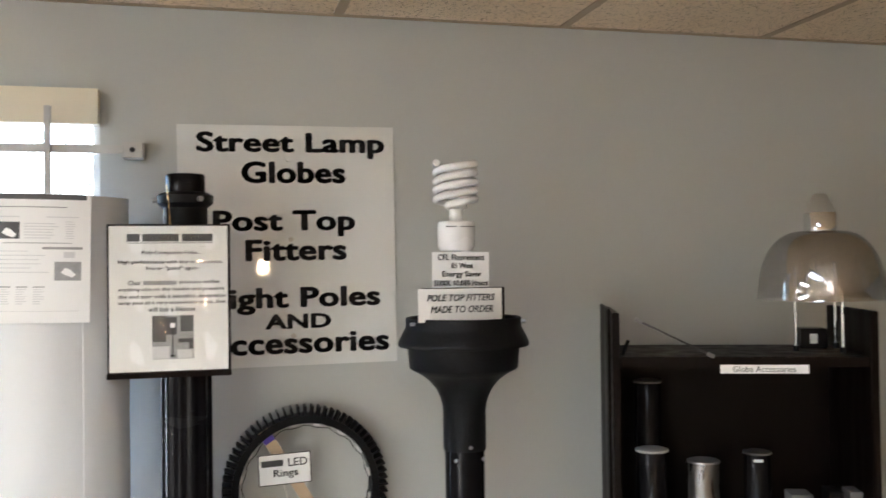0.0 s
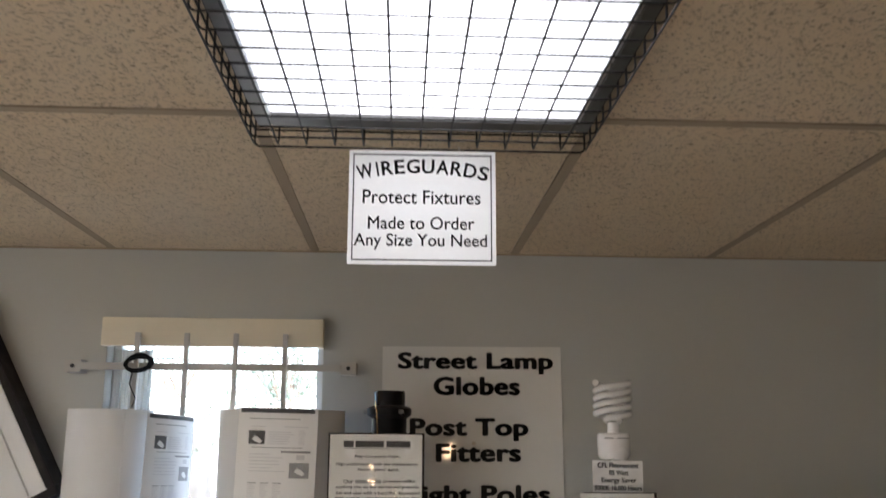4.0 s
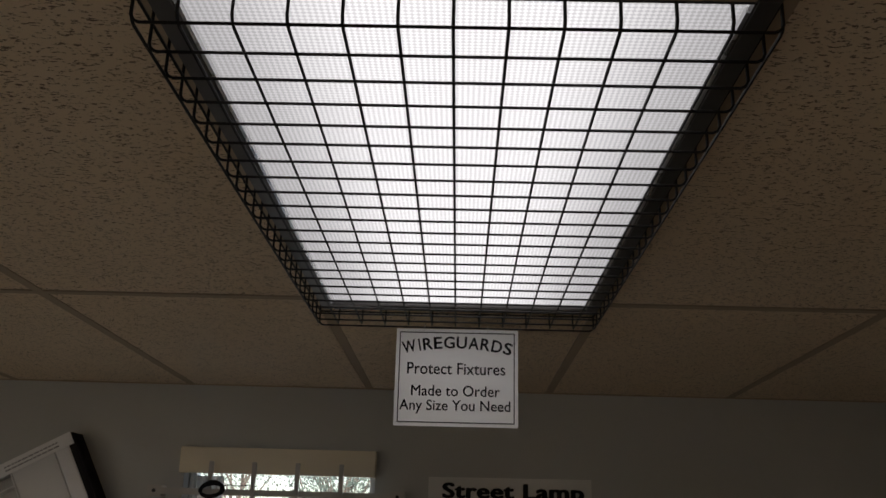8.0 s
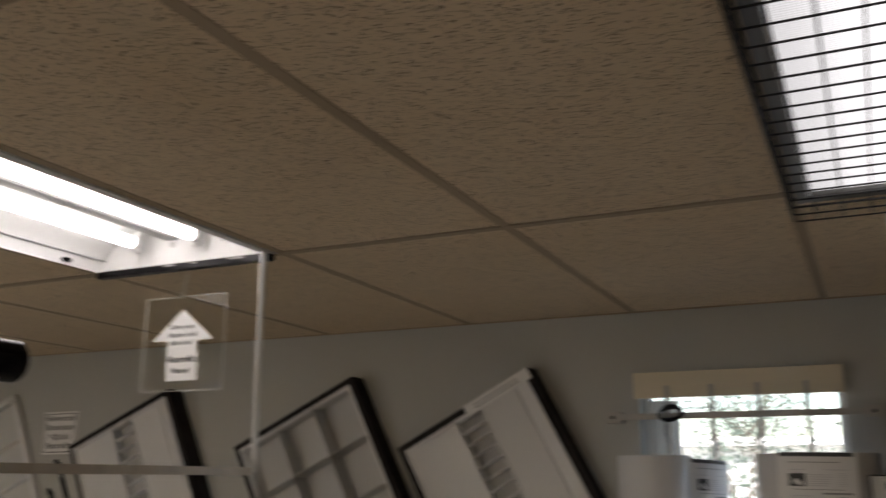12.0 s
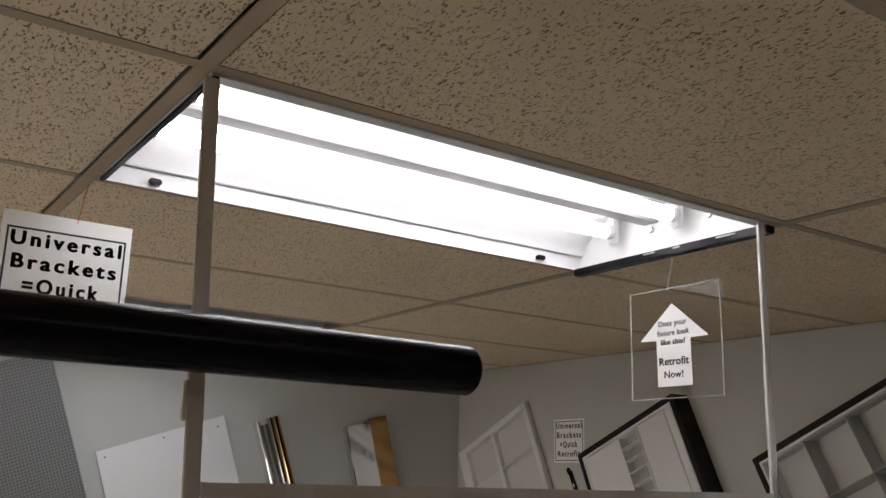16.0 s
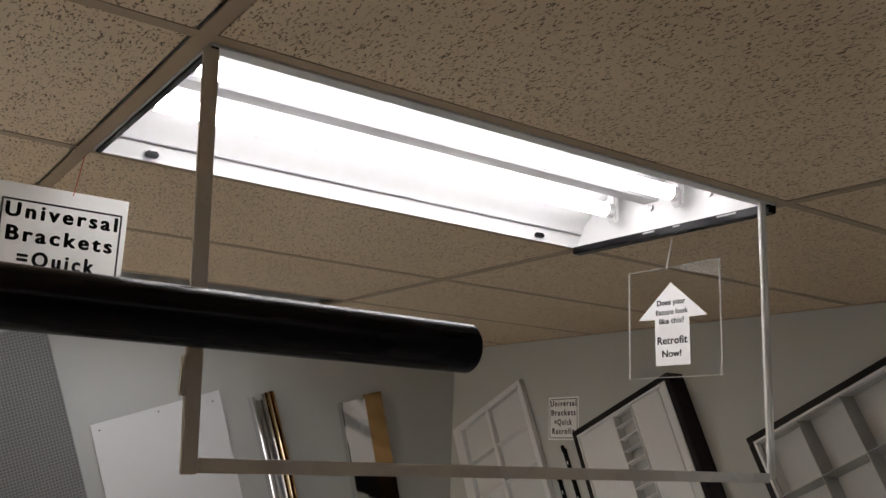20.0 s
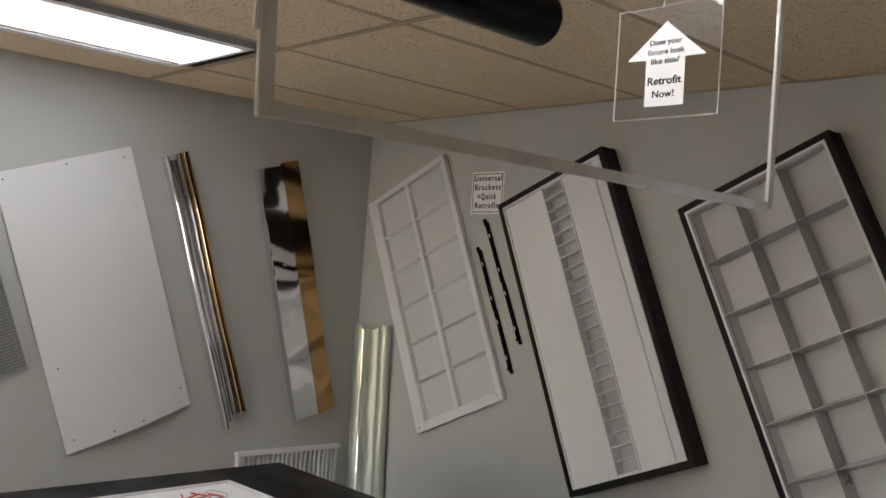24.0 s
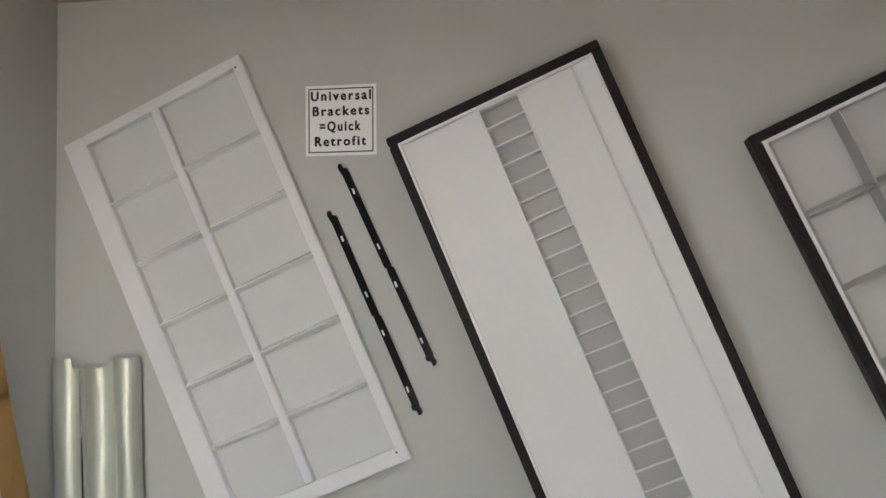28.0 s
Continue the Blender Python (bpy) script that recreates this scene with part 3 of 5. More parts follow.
tagged(new("hedge", me), "low clipped green shrubs outside the window", "shrub", "", "stuff")


# ---- ceiling lights ----
def lensed_troffer(col, label, lens_mat, row=1, shift=0.0, fw=0.034, drop=0.0, fn=0.0, rim=None, dy=0.0):
    x, y0, y1 = col * T + shift, ys[row] + dy, ys[row + 1] + dy
    t = thing("ceiling_light", pose(x + T / 2, (y0 + y1) / 2, H), label, "ceiling light", "recessed ceiling lights")
    hw, hl = T / 2 - 0.014, (y0 - y1) / 2 - 0.014
    bm = bmesh.new()
    quad_box(bm, -hw, hw, -hl, hl, 0.10, 0.105)
    for s in (-1, 1):
        quad_box(bm, min(s * hw, s * (hw - 0.004)), max(s * hw, s * (hw - 0.004)), -hl, hl, 0.0, 0.10)
        quad_box(bm, -hw, hw, min(s * hl, s * (hl - 0.004)), max(s * hl, s * (hl - 0.004)), 0.0, 0.10)
    part("housing", bm, M_ENAMEL, t)
    for n, d in (("frame_rail", (-hw, -hw + fw, -hl, hl)), ("frame_rail", (hw - fw, hw, -hl, hl)), ("frame_end", (-hw + fw, hw - fw, -hl, -hl + (0.003 if drop else fw))), ("frame_end", (-hw + fw, hw - fw, hl - (fn or fw), hl))):
        near_end = drop and n == "frame_end" and d[2] < 0
        box(n, (*d, -0.006 - drop, 0.004), M_GRID if near_end else rim or M_DARKSTEEL, t, bevel=0.001 if near_end else 0.002)
    for sx in (-1, 1):
        box("trim", (min(sx * (hw - fw), sx * (hw - fw - 0.004)), max(sx * (hw - fw), sx * (hw - fw - 0.004)), -hl + fw, hl - fw, -0.004 - drop, 0.003 - drop), M_ALU, t)
    box("lens", (-hw + fw, hw - fw, -hl + (0.003 if drop else fw), hl - (fn or fw), 0.004 - drop, 0.007 - drop), lens_mat, t, "lit white prismatic lens")
    return t


lensed_troffer(0, "lit recessed ceiling light with white prismatic lens behind wire guard", M_LENS, 1, -0.003, 0.024, 0.020, 0.044)
lensed_troffer(-6, "lit recessed ceiling light with a plain white prismatic lens", M_LENSC, 1, -0.07, 0.05, 0.0, 0.02, M_ENAMEL, -0.05)
# Added troffer out of view, only there to fill the room with light
lensed_troffer(-6, "lit recessed ceiling light with a plain white prismatic lens", M_FILLLENS, 3)

bulb = thing("pendant_lamp", pose(0.735, -4.8, 1.803), "lit warm round lamp hanging on a black cord", "lamp")
turned("bulb", [(0.004, -0.058)] + [(0.058 * math.cos(radians(a)), 0.058 * math.sin(radians(a))) for a in range(-75, 71, 10)] + [(0.018, 0.056)], glow("warm_lamp_glass", (1.0, 0.66, 0.36), 12.0), bulb, "glowing warm glass globe")
turned("socket", [(0.02, 0.054), (0.022, 0.10), (0.012, 0.115)], M_BLACK, bulb)
rods("cord", [((0, 0, 0.11), (0, 0, H - 1.803))], 0.003, M_BLACK, bulb)

GX0, GX1, GY0, GY1, GZ = 0.002, 0.592, -2.416, -1.203, 2.389
guard = thing("wire_guard", pose(0, 0, 0), "black welded wire guard cage under the lit ceiling light", "wire guard")
for x in [GX0] + [0.044 + 0.0504 * i for i in range(11)] + [GX1]:
    bm = bmesh.new()
    path_rod(bm, [(x, GY0, H), (x, GY0, GZ + 0.008), (x, GY0 + 0.004, GZ + 0.002), (x, GY0 + 0.010, GZ), (x, GY1 - 0.010, GZ), (x, GY1 - 0.004, GZ + 0.002), (x, GY1, GZ + 0.008), (x, GY1, H)], 0.0018, 6)
    part("long_wire", bm, M_WIRE, guard, "", True)
for j in range(24):
    y = GY0 + (GY1 - GY0) * j / 23
    bm = bmesh.new()
    path_rod(bm, [(GX0, y, H), (GX0, y, GZ + 0.005), (GX0 + 0.003, y, GZ), (GX0 + 0.008, y, GZ - 0.0025), (GX1 - 0.008, y, GZ - 0.0025), (GX1 - 0.003, y, GZ), (GX1, y, GZ + 0.005), (GX1, y, H)], 0.0018, 6)
    part("cross_wire", bm, M_WIRE, guard, "", True)
for z in (GZ + 0.028, H - 0.004):
    bm = bmesh.new()
    path_rod(bm, [(GX0, GY0, z), (GX1, GY0, z), (GX1, GY1, z), (GX0, GY1, z)], 0.0018, 6, True)
    part("rim_wire", bm, M_WIRE, guard, "", True)
for x in (GX0 + 0.02, GX1 - 0.02):
    for y in (GY0 + 0.12, GY1 - 0.25):
        bm = bmesh.new()
        rod(bm, (x, y, H - 0.002), (x, y, H - 0.014), 0.006, 8)
        part("clip", bm, M_STEEL, guard)

# the open light: tray, lamps, sockets
F2X0, F2X1, F2Y0, F2Y1 = -3 * T, -2 * T, Y2, -2 * T
f2 = thing("open_ceiling_light", pose((F2X0 + F2X1) / 2, (F2Y0 + F2Y1) / 2, H), "lit recessed ceiling light with two bare tubes, lens door open", "ceiling light", "recessed ceiling lights")
hw, hl = T / 2 - 0.014, (F2Y1 - F2Y0) / 2 - 0.014
bm = bmesh.new()
strip(bm, [(-hw, 0.0), (-hw + 0.010, 0.024), (-hw + 0.03, 0.055), (-hw + 0.10, 0.105), (-0.05, 0.115), (0.05, 0.115), (hw - 0.10, 0.105), (hw - 0.03, 0.055), (hw - 0.010, 0.024), (hw, 0.0)], -hl, hl, -0.004)
part("tray", bm, M_ENAMEL, f2, "white enamelled reflector tray", True)
for s in (-1, 1):
    box("end_plate", (-hw, hw, min(s * hl, s * (hl - 0.004)), max(s * hl, s * (hl - 0.004)), 0, 0.12), M_ENAMEL, f2)
    fl = 0.004 if s < 0 else 0.026
    box("side_flange", (min(s * hw, s * (hw - fl)), max(s * hw, s * (hw - fl)), -hl, hl, -0.003, 0.001), M_ENAMEL, f2, bevel=0.001)
bm = bmesh.new()
rod(bm, (-hw + 0.016, -hl + 0.006, 0.030), (-hw + 0.016, hl - 0.006, 0.030), 0.0026, 8)
part("tray_bead", bm, M_STEEL, f2, "", True)
box("end_strip", (-hw + 0.002, hw - 0.002, hl - 0.022, hl + 0.004, -0.020, -0.002), M_TUBE, f2, "black end strip", bevel=0.002)
box("end_strip", (-hw + 0.002, hw - 0.002, -hl + 0.002, -hl + 0.012, -0.006, -0.001), M_GLOSSBLACK, f2, "black end strip", bevel=0.001)
# Ridge coloured grey to carry the shade between the tubes
bm = bmesh.new()
strip(bm, [(-0.085, 0.114), (-0.062, 0.070), (-0.020, 0.070), (0.003, 0.114)], -hl + 0.004, hl - 0.004, 0.002)
part("ballast_cover", bm, M_COVER, f2, "ballast cover ridge, shade put into its grey")
for x in (-0.140, 0.060):
    bm = bmesh.new()
    rod(bm, (x, -hl + 0.055, 0.062), (x, hl - 0.055, 0.062), 0.0165, 20)
    part("fluorescent_tube", bm, M_LAMP, f2, "glowing white fluorescent tube", True)
    for s in (-1, 1):
        bm = bmesh.new()
        rod(bm, (x, s * (hl - 0.055), 0.062), (x, s * (hl - 0.036), 0.062), 0.0172, 20)
        part("tube_cap", bm, M_ALU, f2, "", True)
        box("socket", (x - 0.014, x + 0.014, min(s * (hl - 0.036), s * (hl - 0.020)), max(s * (hl - 0.036), s * (hl - 0.020)), 0.035, 0.115), M_ENAMEL, f2, bevel=0.004)
for x in (0.13, -0.04):
    bm = bmesh.new()
    rod(bm, (x, hl - 0.004, 0.055), (x, hl - 0.010, 0.055), 0.008, 12)
    part("screw", bm, M_STEEL, f2, "", True)
for y in (-0.495, 0.455):
    bm = bmesh.new()
    quad_box(bm, -hw + 0.006, -hw + 0.022, y - 0.012, y + 0.012, 0.002, 0.014, 0.003)
    part("latch", bm, M_TUBE, f2, "black latch")

# Three short pale grey dashes on the face of the far end strip
for x, w in ((-0.05, 0.035), (0.04, 0.02), (0.16, 0.05)):
    box("pale_spot", (x, x + w, hl - 0.0235, hl - 0.0218, -0.0085, -0.0055), M_COVER, f2, "small pale grey spot")
door = thing("hanging_lens_door", pose(-1.240, 0, 0), "empty acrylic-edged lens door frame hanging open from the light", "lens door")
DY0, DY1, DZ0, DZ1 = -2.424, -1.262, 1.897, 2.436
bm = bmesh.new()
quad_box(bm, -0.004, 0.004, DY0, DY0 + 0.021, DZ0 - 0.008, DZ1, 0.0015)
for v in bm.verts:
    v.co.y += 0.022 * (DZ1 - v.co.z) / (DZ1 - DZ0) - 0.008
part("edge_strip", bm, M_ACRYLEDGE, door, "frosted edge strip")
box("edge_strip", (-0.004, 0.004, DY0 + 0.036, DY1 - 0.018, DZ0 - 0.006, DZ0 + 0.012), M_ACRYLEDGE, door, "frosted edge strip", bevel=0.0015)
box("edge_strip", (-0.004, 0.004, DY1 - 0.018, DY1 - 0.010, DZ0, DZ1), M_CLEAREDGE, door, "bright clear edge strip", bevel=0.0015)
box("edge_strip", (-0.004, 0.004, DY1 - 0.007, DY1, DZ0 + 0.001, DZ1), M_CLEAREDGE, door, "bright clear edge strip", bevel=0.0015)
box("catch", (-0.007, 0.004, DY0 + 0.004, DY0 + 0.013, DZ0 + 0.085, DZ0 + 0.135), M_ACRYLEDGE, door, bevel=0.002)


# ---- hanging signs ----
def paper_sheet(x0, x1, y0, y1, parent, material=None, thick=0.0008, curl=0.0):
    bm = bmesh.new()
    n = 10
    strip(bm, [(x0 + (x1 - x0) * i / n, curl * (1 - (2 * i / n - 1) ** 2)) for i in range(n + 1)], y0, y1, thick, 4)
    return part("sheet", bm, material or M_PAPER, parent, "", True)


wg = thing("wire_guard_sign", on_wall("back", 0.171, 2.1755, 0.2, 1.206), "white paper sign about wire guards hung under the cage", "sign")
W, HH = 0.260, 0.207
paper_sheet(0, W, 0, HH, wg)
bars("frame_line", border(0.007, W - 0.007, 0.007, HH - 0.007, 0.0022), 0.0003, M_INK, wg)
letters = "WIREGUARDS"
bm_all = bmesh.new()
widths = [1.35, 0.45, 0.95, 0.85, 1.1, 1.05, 1.05, 0.95, 1.05, 0.85]
pos, total = 0.0, sum(widths)
for ch, wd in zip(letters, widths):
    t = (pos + wd / 2) / total * 2 - 1
    pos += wd
    g = glyphs(ch, 0.02)
    lx, ly = [v.co.x for v in g.verts], [v.co.y for v in g.verts]
    cw = wd / total * (W - 0.022) * (0.86 if ch != "I" else 0.3)
    cx, cy, ang = W / 2 + t * (W - 0.022) / 2, HH - 0.029 - 0.014 * t * t, -0.26 * t
    for v in g.verts:
        px = ((v.co.x - min(lx)) / (max(lx) - min(lx)) - 0.5) * cw
        py = ((v.co.y - min(ly)) / (max(ly) - min(ly)) - 0.5) * 0.026
        v.co = Vector((cx + px * math.cos(ang) - py * math.sin(ang), cy + px * math.sin(ang) + py * math.cos(ang), 0.0007))
    tmp = bpy.data.meshes.new("tmp")
    g.to_mesh(tmp)
    g.free()
    bm_all.from_mesh(tmp)
    bpy.data.meshes.remove(tmp)
part("lettering", bm_all, M_INK, wg)
lettering("Protect Fixtures", 0.025, 0.233, 0.109, 0.134, 0.0007, wg, bold=0.008)
lettering("Made to Order", 0.035, 0.222, 0.063, 0.086, 0.0007, wg, bold=0.008)
lettering("Any Size You Need", 0.011, 0.244, 0.026, 0.055, 0.0007, wg, bold=0.008)
for x in (0.06, 0.195):
    rods("hook", [((x, HH - 0.006, 0), (x, HH + 0.009, 0))], 0.0008, M_STRING, wg)


def bracket_sign(name, m, w, h, label, material, margin=0.0):
    s = thing(name, m, label, "sign")
    paper_sheet(0, w, 0, h + margin, s, material)
    k = w / 0.195
    bars("frame_line", border(0.008 * k, w - 0.008 * k, 0.008 * k, h - 0.008 * k, 0.003 * k), 0.0003, M_INK, s)
    rows = [("Universal", 0.075, 0.93), ("Brackets", 0.10, 0.905), ("=Quick", 0.20, 0.78), ("Retrofit", 0.13, 0.86)]
    for i, (txt, a, b) in enumerate(rows):
        top = h * (0.935 - 0.215 * i)
        lettering(txt, a * w, b * w, top - h * 0.155 - (h * 0.03 if "Q" in txt else 0), top - h * 0.015, 0.0007, s, bold=0.045, space=1.28)
    return s


bracket_sign("wall_sign", on_wall("back", -3.327, 1.987, 0.6, 0.003), 0.197, 0.188, "white paper sign about universal brackets taped to the wall", M_PAPER)
hs = bracket_sign("hanging_sign", on_wall("west", -2.562, 2.155, 0, 2.18), 0.233, 0.200, "laminated white sign about universal brackets hung from the ceiling", M_GLOSSPAPER, 0.020)
rods("string", [((0.13, 0.213, 0), (0.135, 0.285, 0.03))], 0.0008, M_RED, hs, "thin red string")

ac = thing("arrow_sign", on_wall("back", -1.681, 2.107, 0, 1.190), "clear acrylic sheet with a white paper arrow hung from the light", "sign")
p = box("acrylic_sheet", (0, 0.270, 0, 0.254, -0.0015, 0.0015), M_CLEAR, ac)
p.visible_shadow = False
for d in ((0, 0.270, 0, 0.0012), (0, 0.0012, 0, 0.254), (0.2688, 0.270, 0, 0.254), (0, 0.270, 0.2528, 0.254)):
    box("polished_edge", (*d, -0.0017, 0.0017), M_CLEAREDGE, ac)
bm = bmesh.new()
arrow = [(0.085, 0.027), (0.186, 0.027), (0.184, 0.133), (0.236, 0.133), (0.132, 0.217), (0.032, 0.136), (0.083, 0.134)]
lo = [bm.verts.new((x, y, 0.0020)) for x, y in arrow]
hi = [bm.verts.new((x, y, 0.0027)) for x, y in arrow]
for ring_ in (lo, hi):
    bm.faces.new([ring_[i] for i in (0, 1, 2, 6)])
    bm.faces.new([ring_[i] for i in (6, 2, 3, 4, 5)])
for i in range(7):
    bm.faces.new((lo[i], lo[(i + 1) % 7], hi[(i + 1) % 7], hi[i]))
part("paper_arrow", bm, M_PAPER, ac, "white paper arrow")
for txt, a, b, y0, y1, bo in (("Does your", 0.091, 0.175, 0.161, 0.178, 0.014), ("fixture look", 0.086, 0.182, 0.143, 0.156, 0.014), ("like this?", 0.097, 0.170, 0.122, 0.135, 0.014), ("Retrofit", 0.091, 0.179, 0.075, 0.093, 0.026), ("Now!", 0.105, 0.161, 0.046, 0.062, 0.026)):
    lettering(txt, a, b, y0, y1, 0.0034, ac, bold=bo)
rods("string", [((0.118, 0.250, 0), (0.118, 0.326, -0.02))], 0.0017, M_STRING, ac)
bm = bmesh.new()
vs = [bm.verts.new(q) for q in ((0.270, 0.254, 0.002), (0.270, 0.204, 0.002), (0.08, 0.254, 0.002))]
bm.faces.new(vs)
bmesh.ops.solidify(bm, geom=list(bm.faces), thickness=0.0006)
q = part("protective_film", bm, M_CLEAR, ac, "peeling clear film corner")
q.visible_shadow = False

# black pole hung under the ceiling
pole = thing("black_pole", pose(0, 0, 0), "black round light pole hung level below the ceiling", "pole")
A, B = Vector((-1.166, -2.040, 2.069)), Vector((-1.124, -3.298, 2.064))
bm = bmesh.new()
d = (B - A).normalized()
rod(bm, A + d * 0.004, B, 0.0345, 40)
part("shaft", bm, M_TUBE, pole, "", True)
bm = bmesh.new()
rod(bm, A, A + d * 0.004, 0.0318, 40, 0.0342)
part("end_cap", bm, M_TUBE, pole, "", True)
for f in (0.62, 0.95):
    q = A.lerp(B, f)
    rods("hanger_wire", [(q + Vector((0, 0, 0.032)), (q.x, q.y, H))], 0.001, M_STEEL, pole)


# ---- fixtures hung on the back wall ----
def housing(t, W, L, D, wall=0.016):
    """Black edged shell: x 0..W, y 0..-L, z 0..D."""
    bm = bmesh.new()
    quad_box(bm, 0, W, -L, 0, 0.0, 0.006)
    part("back_plate", bm, M_BLACKTAPE, t)
    for d in ((0, W, -wall, 0), (0, W, -L, -L + wall)):
        box("end_rail", (*d, 0.006, D), M_BLACKTAPE, t, bevel=0.003)
    for d in ((0, wall, -L + wall, -wall), (W - wall, W, -L + wall, -wall)):
        box("side_rail", (*d, 0.006, D), M_BLACKTAPE, t, bevel=0.003)


def white_rim(t, W, L, z0, z1, a, b):
    for d in ((a, b, -L + a, -a), (W - b, W - a, -L + a, -a)):
        box("rim", (*d, z0, z1), M_ENAMEL, t, bevel=0.001)
    for d in ((b, W - b, -b, -a), (b, W - b, -L + a, -L + b)):
        box("rim", (*d, z0, z1), M_ENAMEL, t, bevel=0.001)


def volumetric_light(m, label, tag=False, L=1.215):
    W, D = 0.578, 0.088
    t = thing("wall_light_sample", m, label, "light fixture", "light fixtures on the wall")
    housing(t, W, L, D, 0.025)
    white_rim(t, W, L, 0.070, D + 0.001, 0.025, 0.032)
    x0, x1 = 0.032, W - 0.032
    c0, c1 = 0.243, 0.352
    prof = [(x0, 0.080), (x0 + 0.03, 0.072), (x0 + 0.055, 0.066), (x0 + 0.10, 0.066), (c0 - 0.06, 0.071), (c0, 0.078)]
    bm = bmesh.new()
    strip(bm, prof, -L + 0.024, -0.024, 0.002)
    part("wing", bm, M_SATIN, t, "white curved reflector wing", True)
    prof = [(c1, 0.078), (c1 + 0.07, 0.072), (x1 - 0.075, 0.068), (x1 - 0.052, 0.0675), (x1 - 0.050, 0.060), (x1 - 0.046, 0.060), (x1 - 0.044, 0.069), (x1 - 0.02, 0.076), (x1, 0.082)]
    bm = bmesh.new()
    strip(bm, prof, -L + 0.024, -0.024, 0.002)
    part("wing", bm, M_SATIN, t, "white curved reflector wing", True)
    box("lamp_pan", (c0, c1, -L + 0.024, -0.024, 0.036, 0.040), M_PAN, t)
    for x in (c0, c1 - 0.003):
        box("louver_rail", (x - 0.001, x + 0.004, -L + 0.034, -0.034, 0.040, 0.085), M_ENAMEL, t)
    for a, b in ((-0.037, -0.024), (-L + 0.024, -L + 0.037)):
        box("louver_end", (c0 + 0.003, c1 - 0.003, a, b, 0.040, 0.079), M_SATIN, t, bevel=0.001)
    n = round(L / 0.0525)
    for i in range(1, n):
        y = -0.036 - (L - 0.072) * i / n
        bm = bmesh.new()
        ring_ = [(y - 0.0020, 0.0840), (y + 0.0020, 0.0840), (y - 0.0010, 0.060), (y - 0.0050, 0.060)]
        a_ = [bm.verts.new((c0 + 0.004, p, q)) for p, q in ring_]
        b_ = [bm.verts.new((c1 - 0.004, p, q)) for p, q in ring_]
        for k in range(4):
            bm.faces.new((a_[k], a_[(k + 1) % 4], b_[(k + 1) % 4], b_[k]))
        bm.faces.new(a_)
        bm.faces.new(b_)
        part("blade", bm, M_ENAMEL, t)
    if tag:
        s = box("tag", (0.30, 0.572, -0.040, 0.002, D + 0.0015, D + 0.0025), M_PAPER, t, "white paper tag with small print")
        r = random.Random(4)
        bars("small_print", text_bars(0.34, 0.53, -0.032, -0.008, 2, r), D + 0.0025, M_GREY, t)
    return t


def eggcrate_light(m, label):
    W, L, D = 0.590, 1.215, 0.085
    t = thing("wall_light_sample", m, label, "light fixture", "light fixtures on the wall")
    housing(t, W, L, D, 0.024)
    white_rim(t, W, L, 0.060, D + 0.001, 0.024, 0.033)
    bm = bmesh.new()
    strip(bm, [(0.033, 0.058), (0.05, 0.028), (0.10, 0.016), (W - 0.10, 0.016), (W - 0.05, 0.028), (W - 0.033, 0.058)], -L + 0.033, -0.033, 0.002)
    part("reflector", bm, M_EGGBACK, t, "", True)
    for y in (-0.0345, -L + 0.0330):
        box("end_liner", (0.025, W - 0.025, y, y + 0.0015, 0.006, 0.062), M_EGGBACK, t)
    x0, x1, y0, y1 = 0.033, W - 0.033, -0.0345, -L + 0.0345
    for i in (1, 2):
        x = x0 + (x1 - x0) * i / 3
        bm = bmesh.new()
        strip(bm, [(x - 0.011, 0.020), (x - 0.0035, 0.055), (x - 0.0012, 0.081), (x + 0.0012, 0.081), (x + 0.0035, 0.055), (x + 0.011, 0.020)], y1, y0, 0.0008)
        part("long_blade", bm, M_LOUVER, t)
    for j in range(1, 6):
        y = y0 + (y1 - y0) * j / 6
        for i in range(3):
            a, b = x0 + (x1 - x0) * i / 3 + 0.0022, x0 + (x1 - x0) * (i + 1) / 3 - 0.0022
            bm = bmesh.new()
            v = [bm.verts.new(q) for q in ((a, y - 0.0012, 0.080), (b, y - 0.0012, 0.080), (b, y - 0.011, 0.020), (a, y - 0.011, 0.020), (a, y + 0.0012, 0.080), (b, y + 0.0012, 0.080), (b, y + 0.011, 0.020), (a, y + 0.011, 0.020))]
            for q in ((0, 1, 2, 3), (4, 7, 6, 5), (0, 4, 5, 1), (3, 2, 6, 7), (0, 3, 7, 4), (1, 5, 6, 2)):
                bm.faces.new([v[k] for k in q])
            part("cross_blade", bm, M_LOUVER, t)
    return t


volumetric_light(on_wall("back", -3.083, 2.018, 23.6, 0.002), "black-edged white light fixture with slotted centre louver, hung aslant", False, 1.232)
eggcrate_light(on_wall("back", -2.204, 2.004, 25.9, 0.002), "black-edged eighteen-cell louvered light fixture hung aslant on the wall")
volumetric_light(on_wall("back", -1.475, 1.990, 28.1, 0.002), "square black-edged white light fixture with a paper tag, hung aslant", True, 0.607)

# white twelve-cell frame in the corner
lf = thing("louver_panel", on_wall("back", -4.036, 2.024, 24.6, 0.002), "white twelve-cell louver panel hung aslant beside the corner", "light fixture", "light fixtures on the wall")
W, L, D = 0.577, 1.172, 0.030
box("back_sheet", (0.004, W - 0.004, -L + 0.004, -0.004, 0.0, 0.002), M_BACKSHEET, lf)
for d in ((0, 0.066, -L, 0), (W - 0.030, W, -L, 0)):
    box("stile", (*d, 0.002, D), M_ENAMEL, lf, bevel=0.002)
for d in ((0.066, W - 0.030, -0.028, 0), (0.066, W - 0.030, -L, -L + 0.042)):
    box("rail", (*d, 0.002, D), M_ENAMEL, lf, bevel=0.002)
cx = 0.292
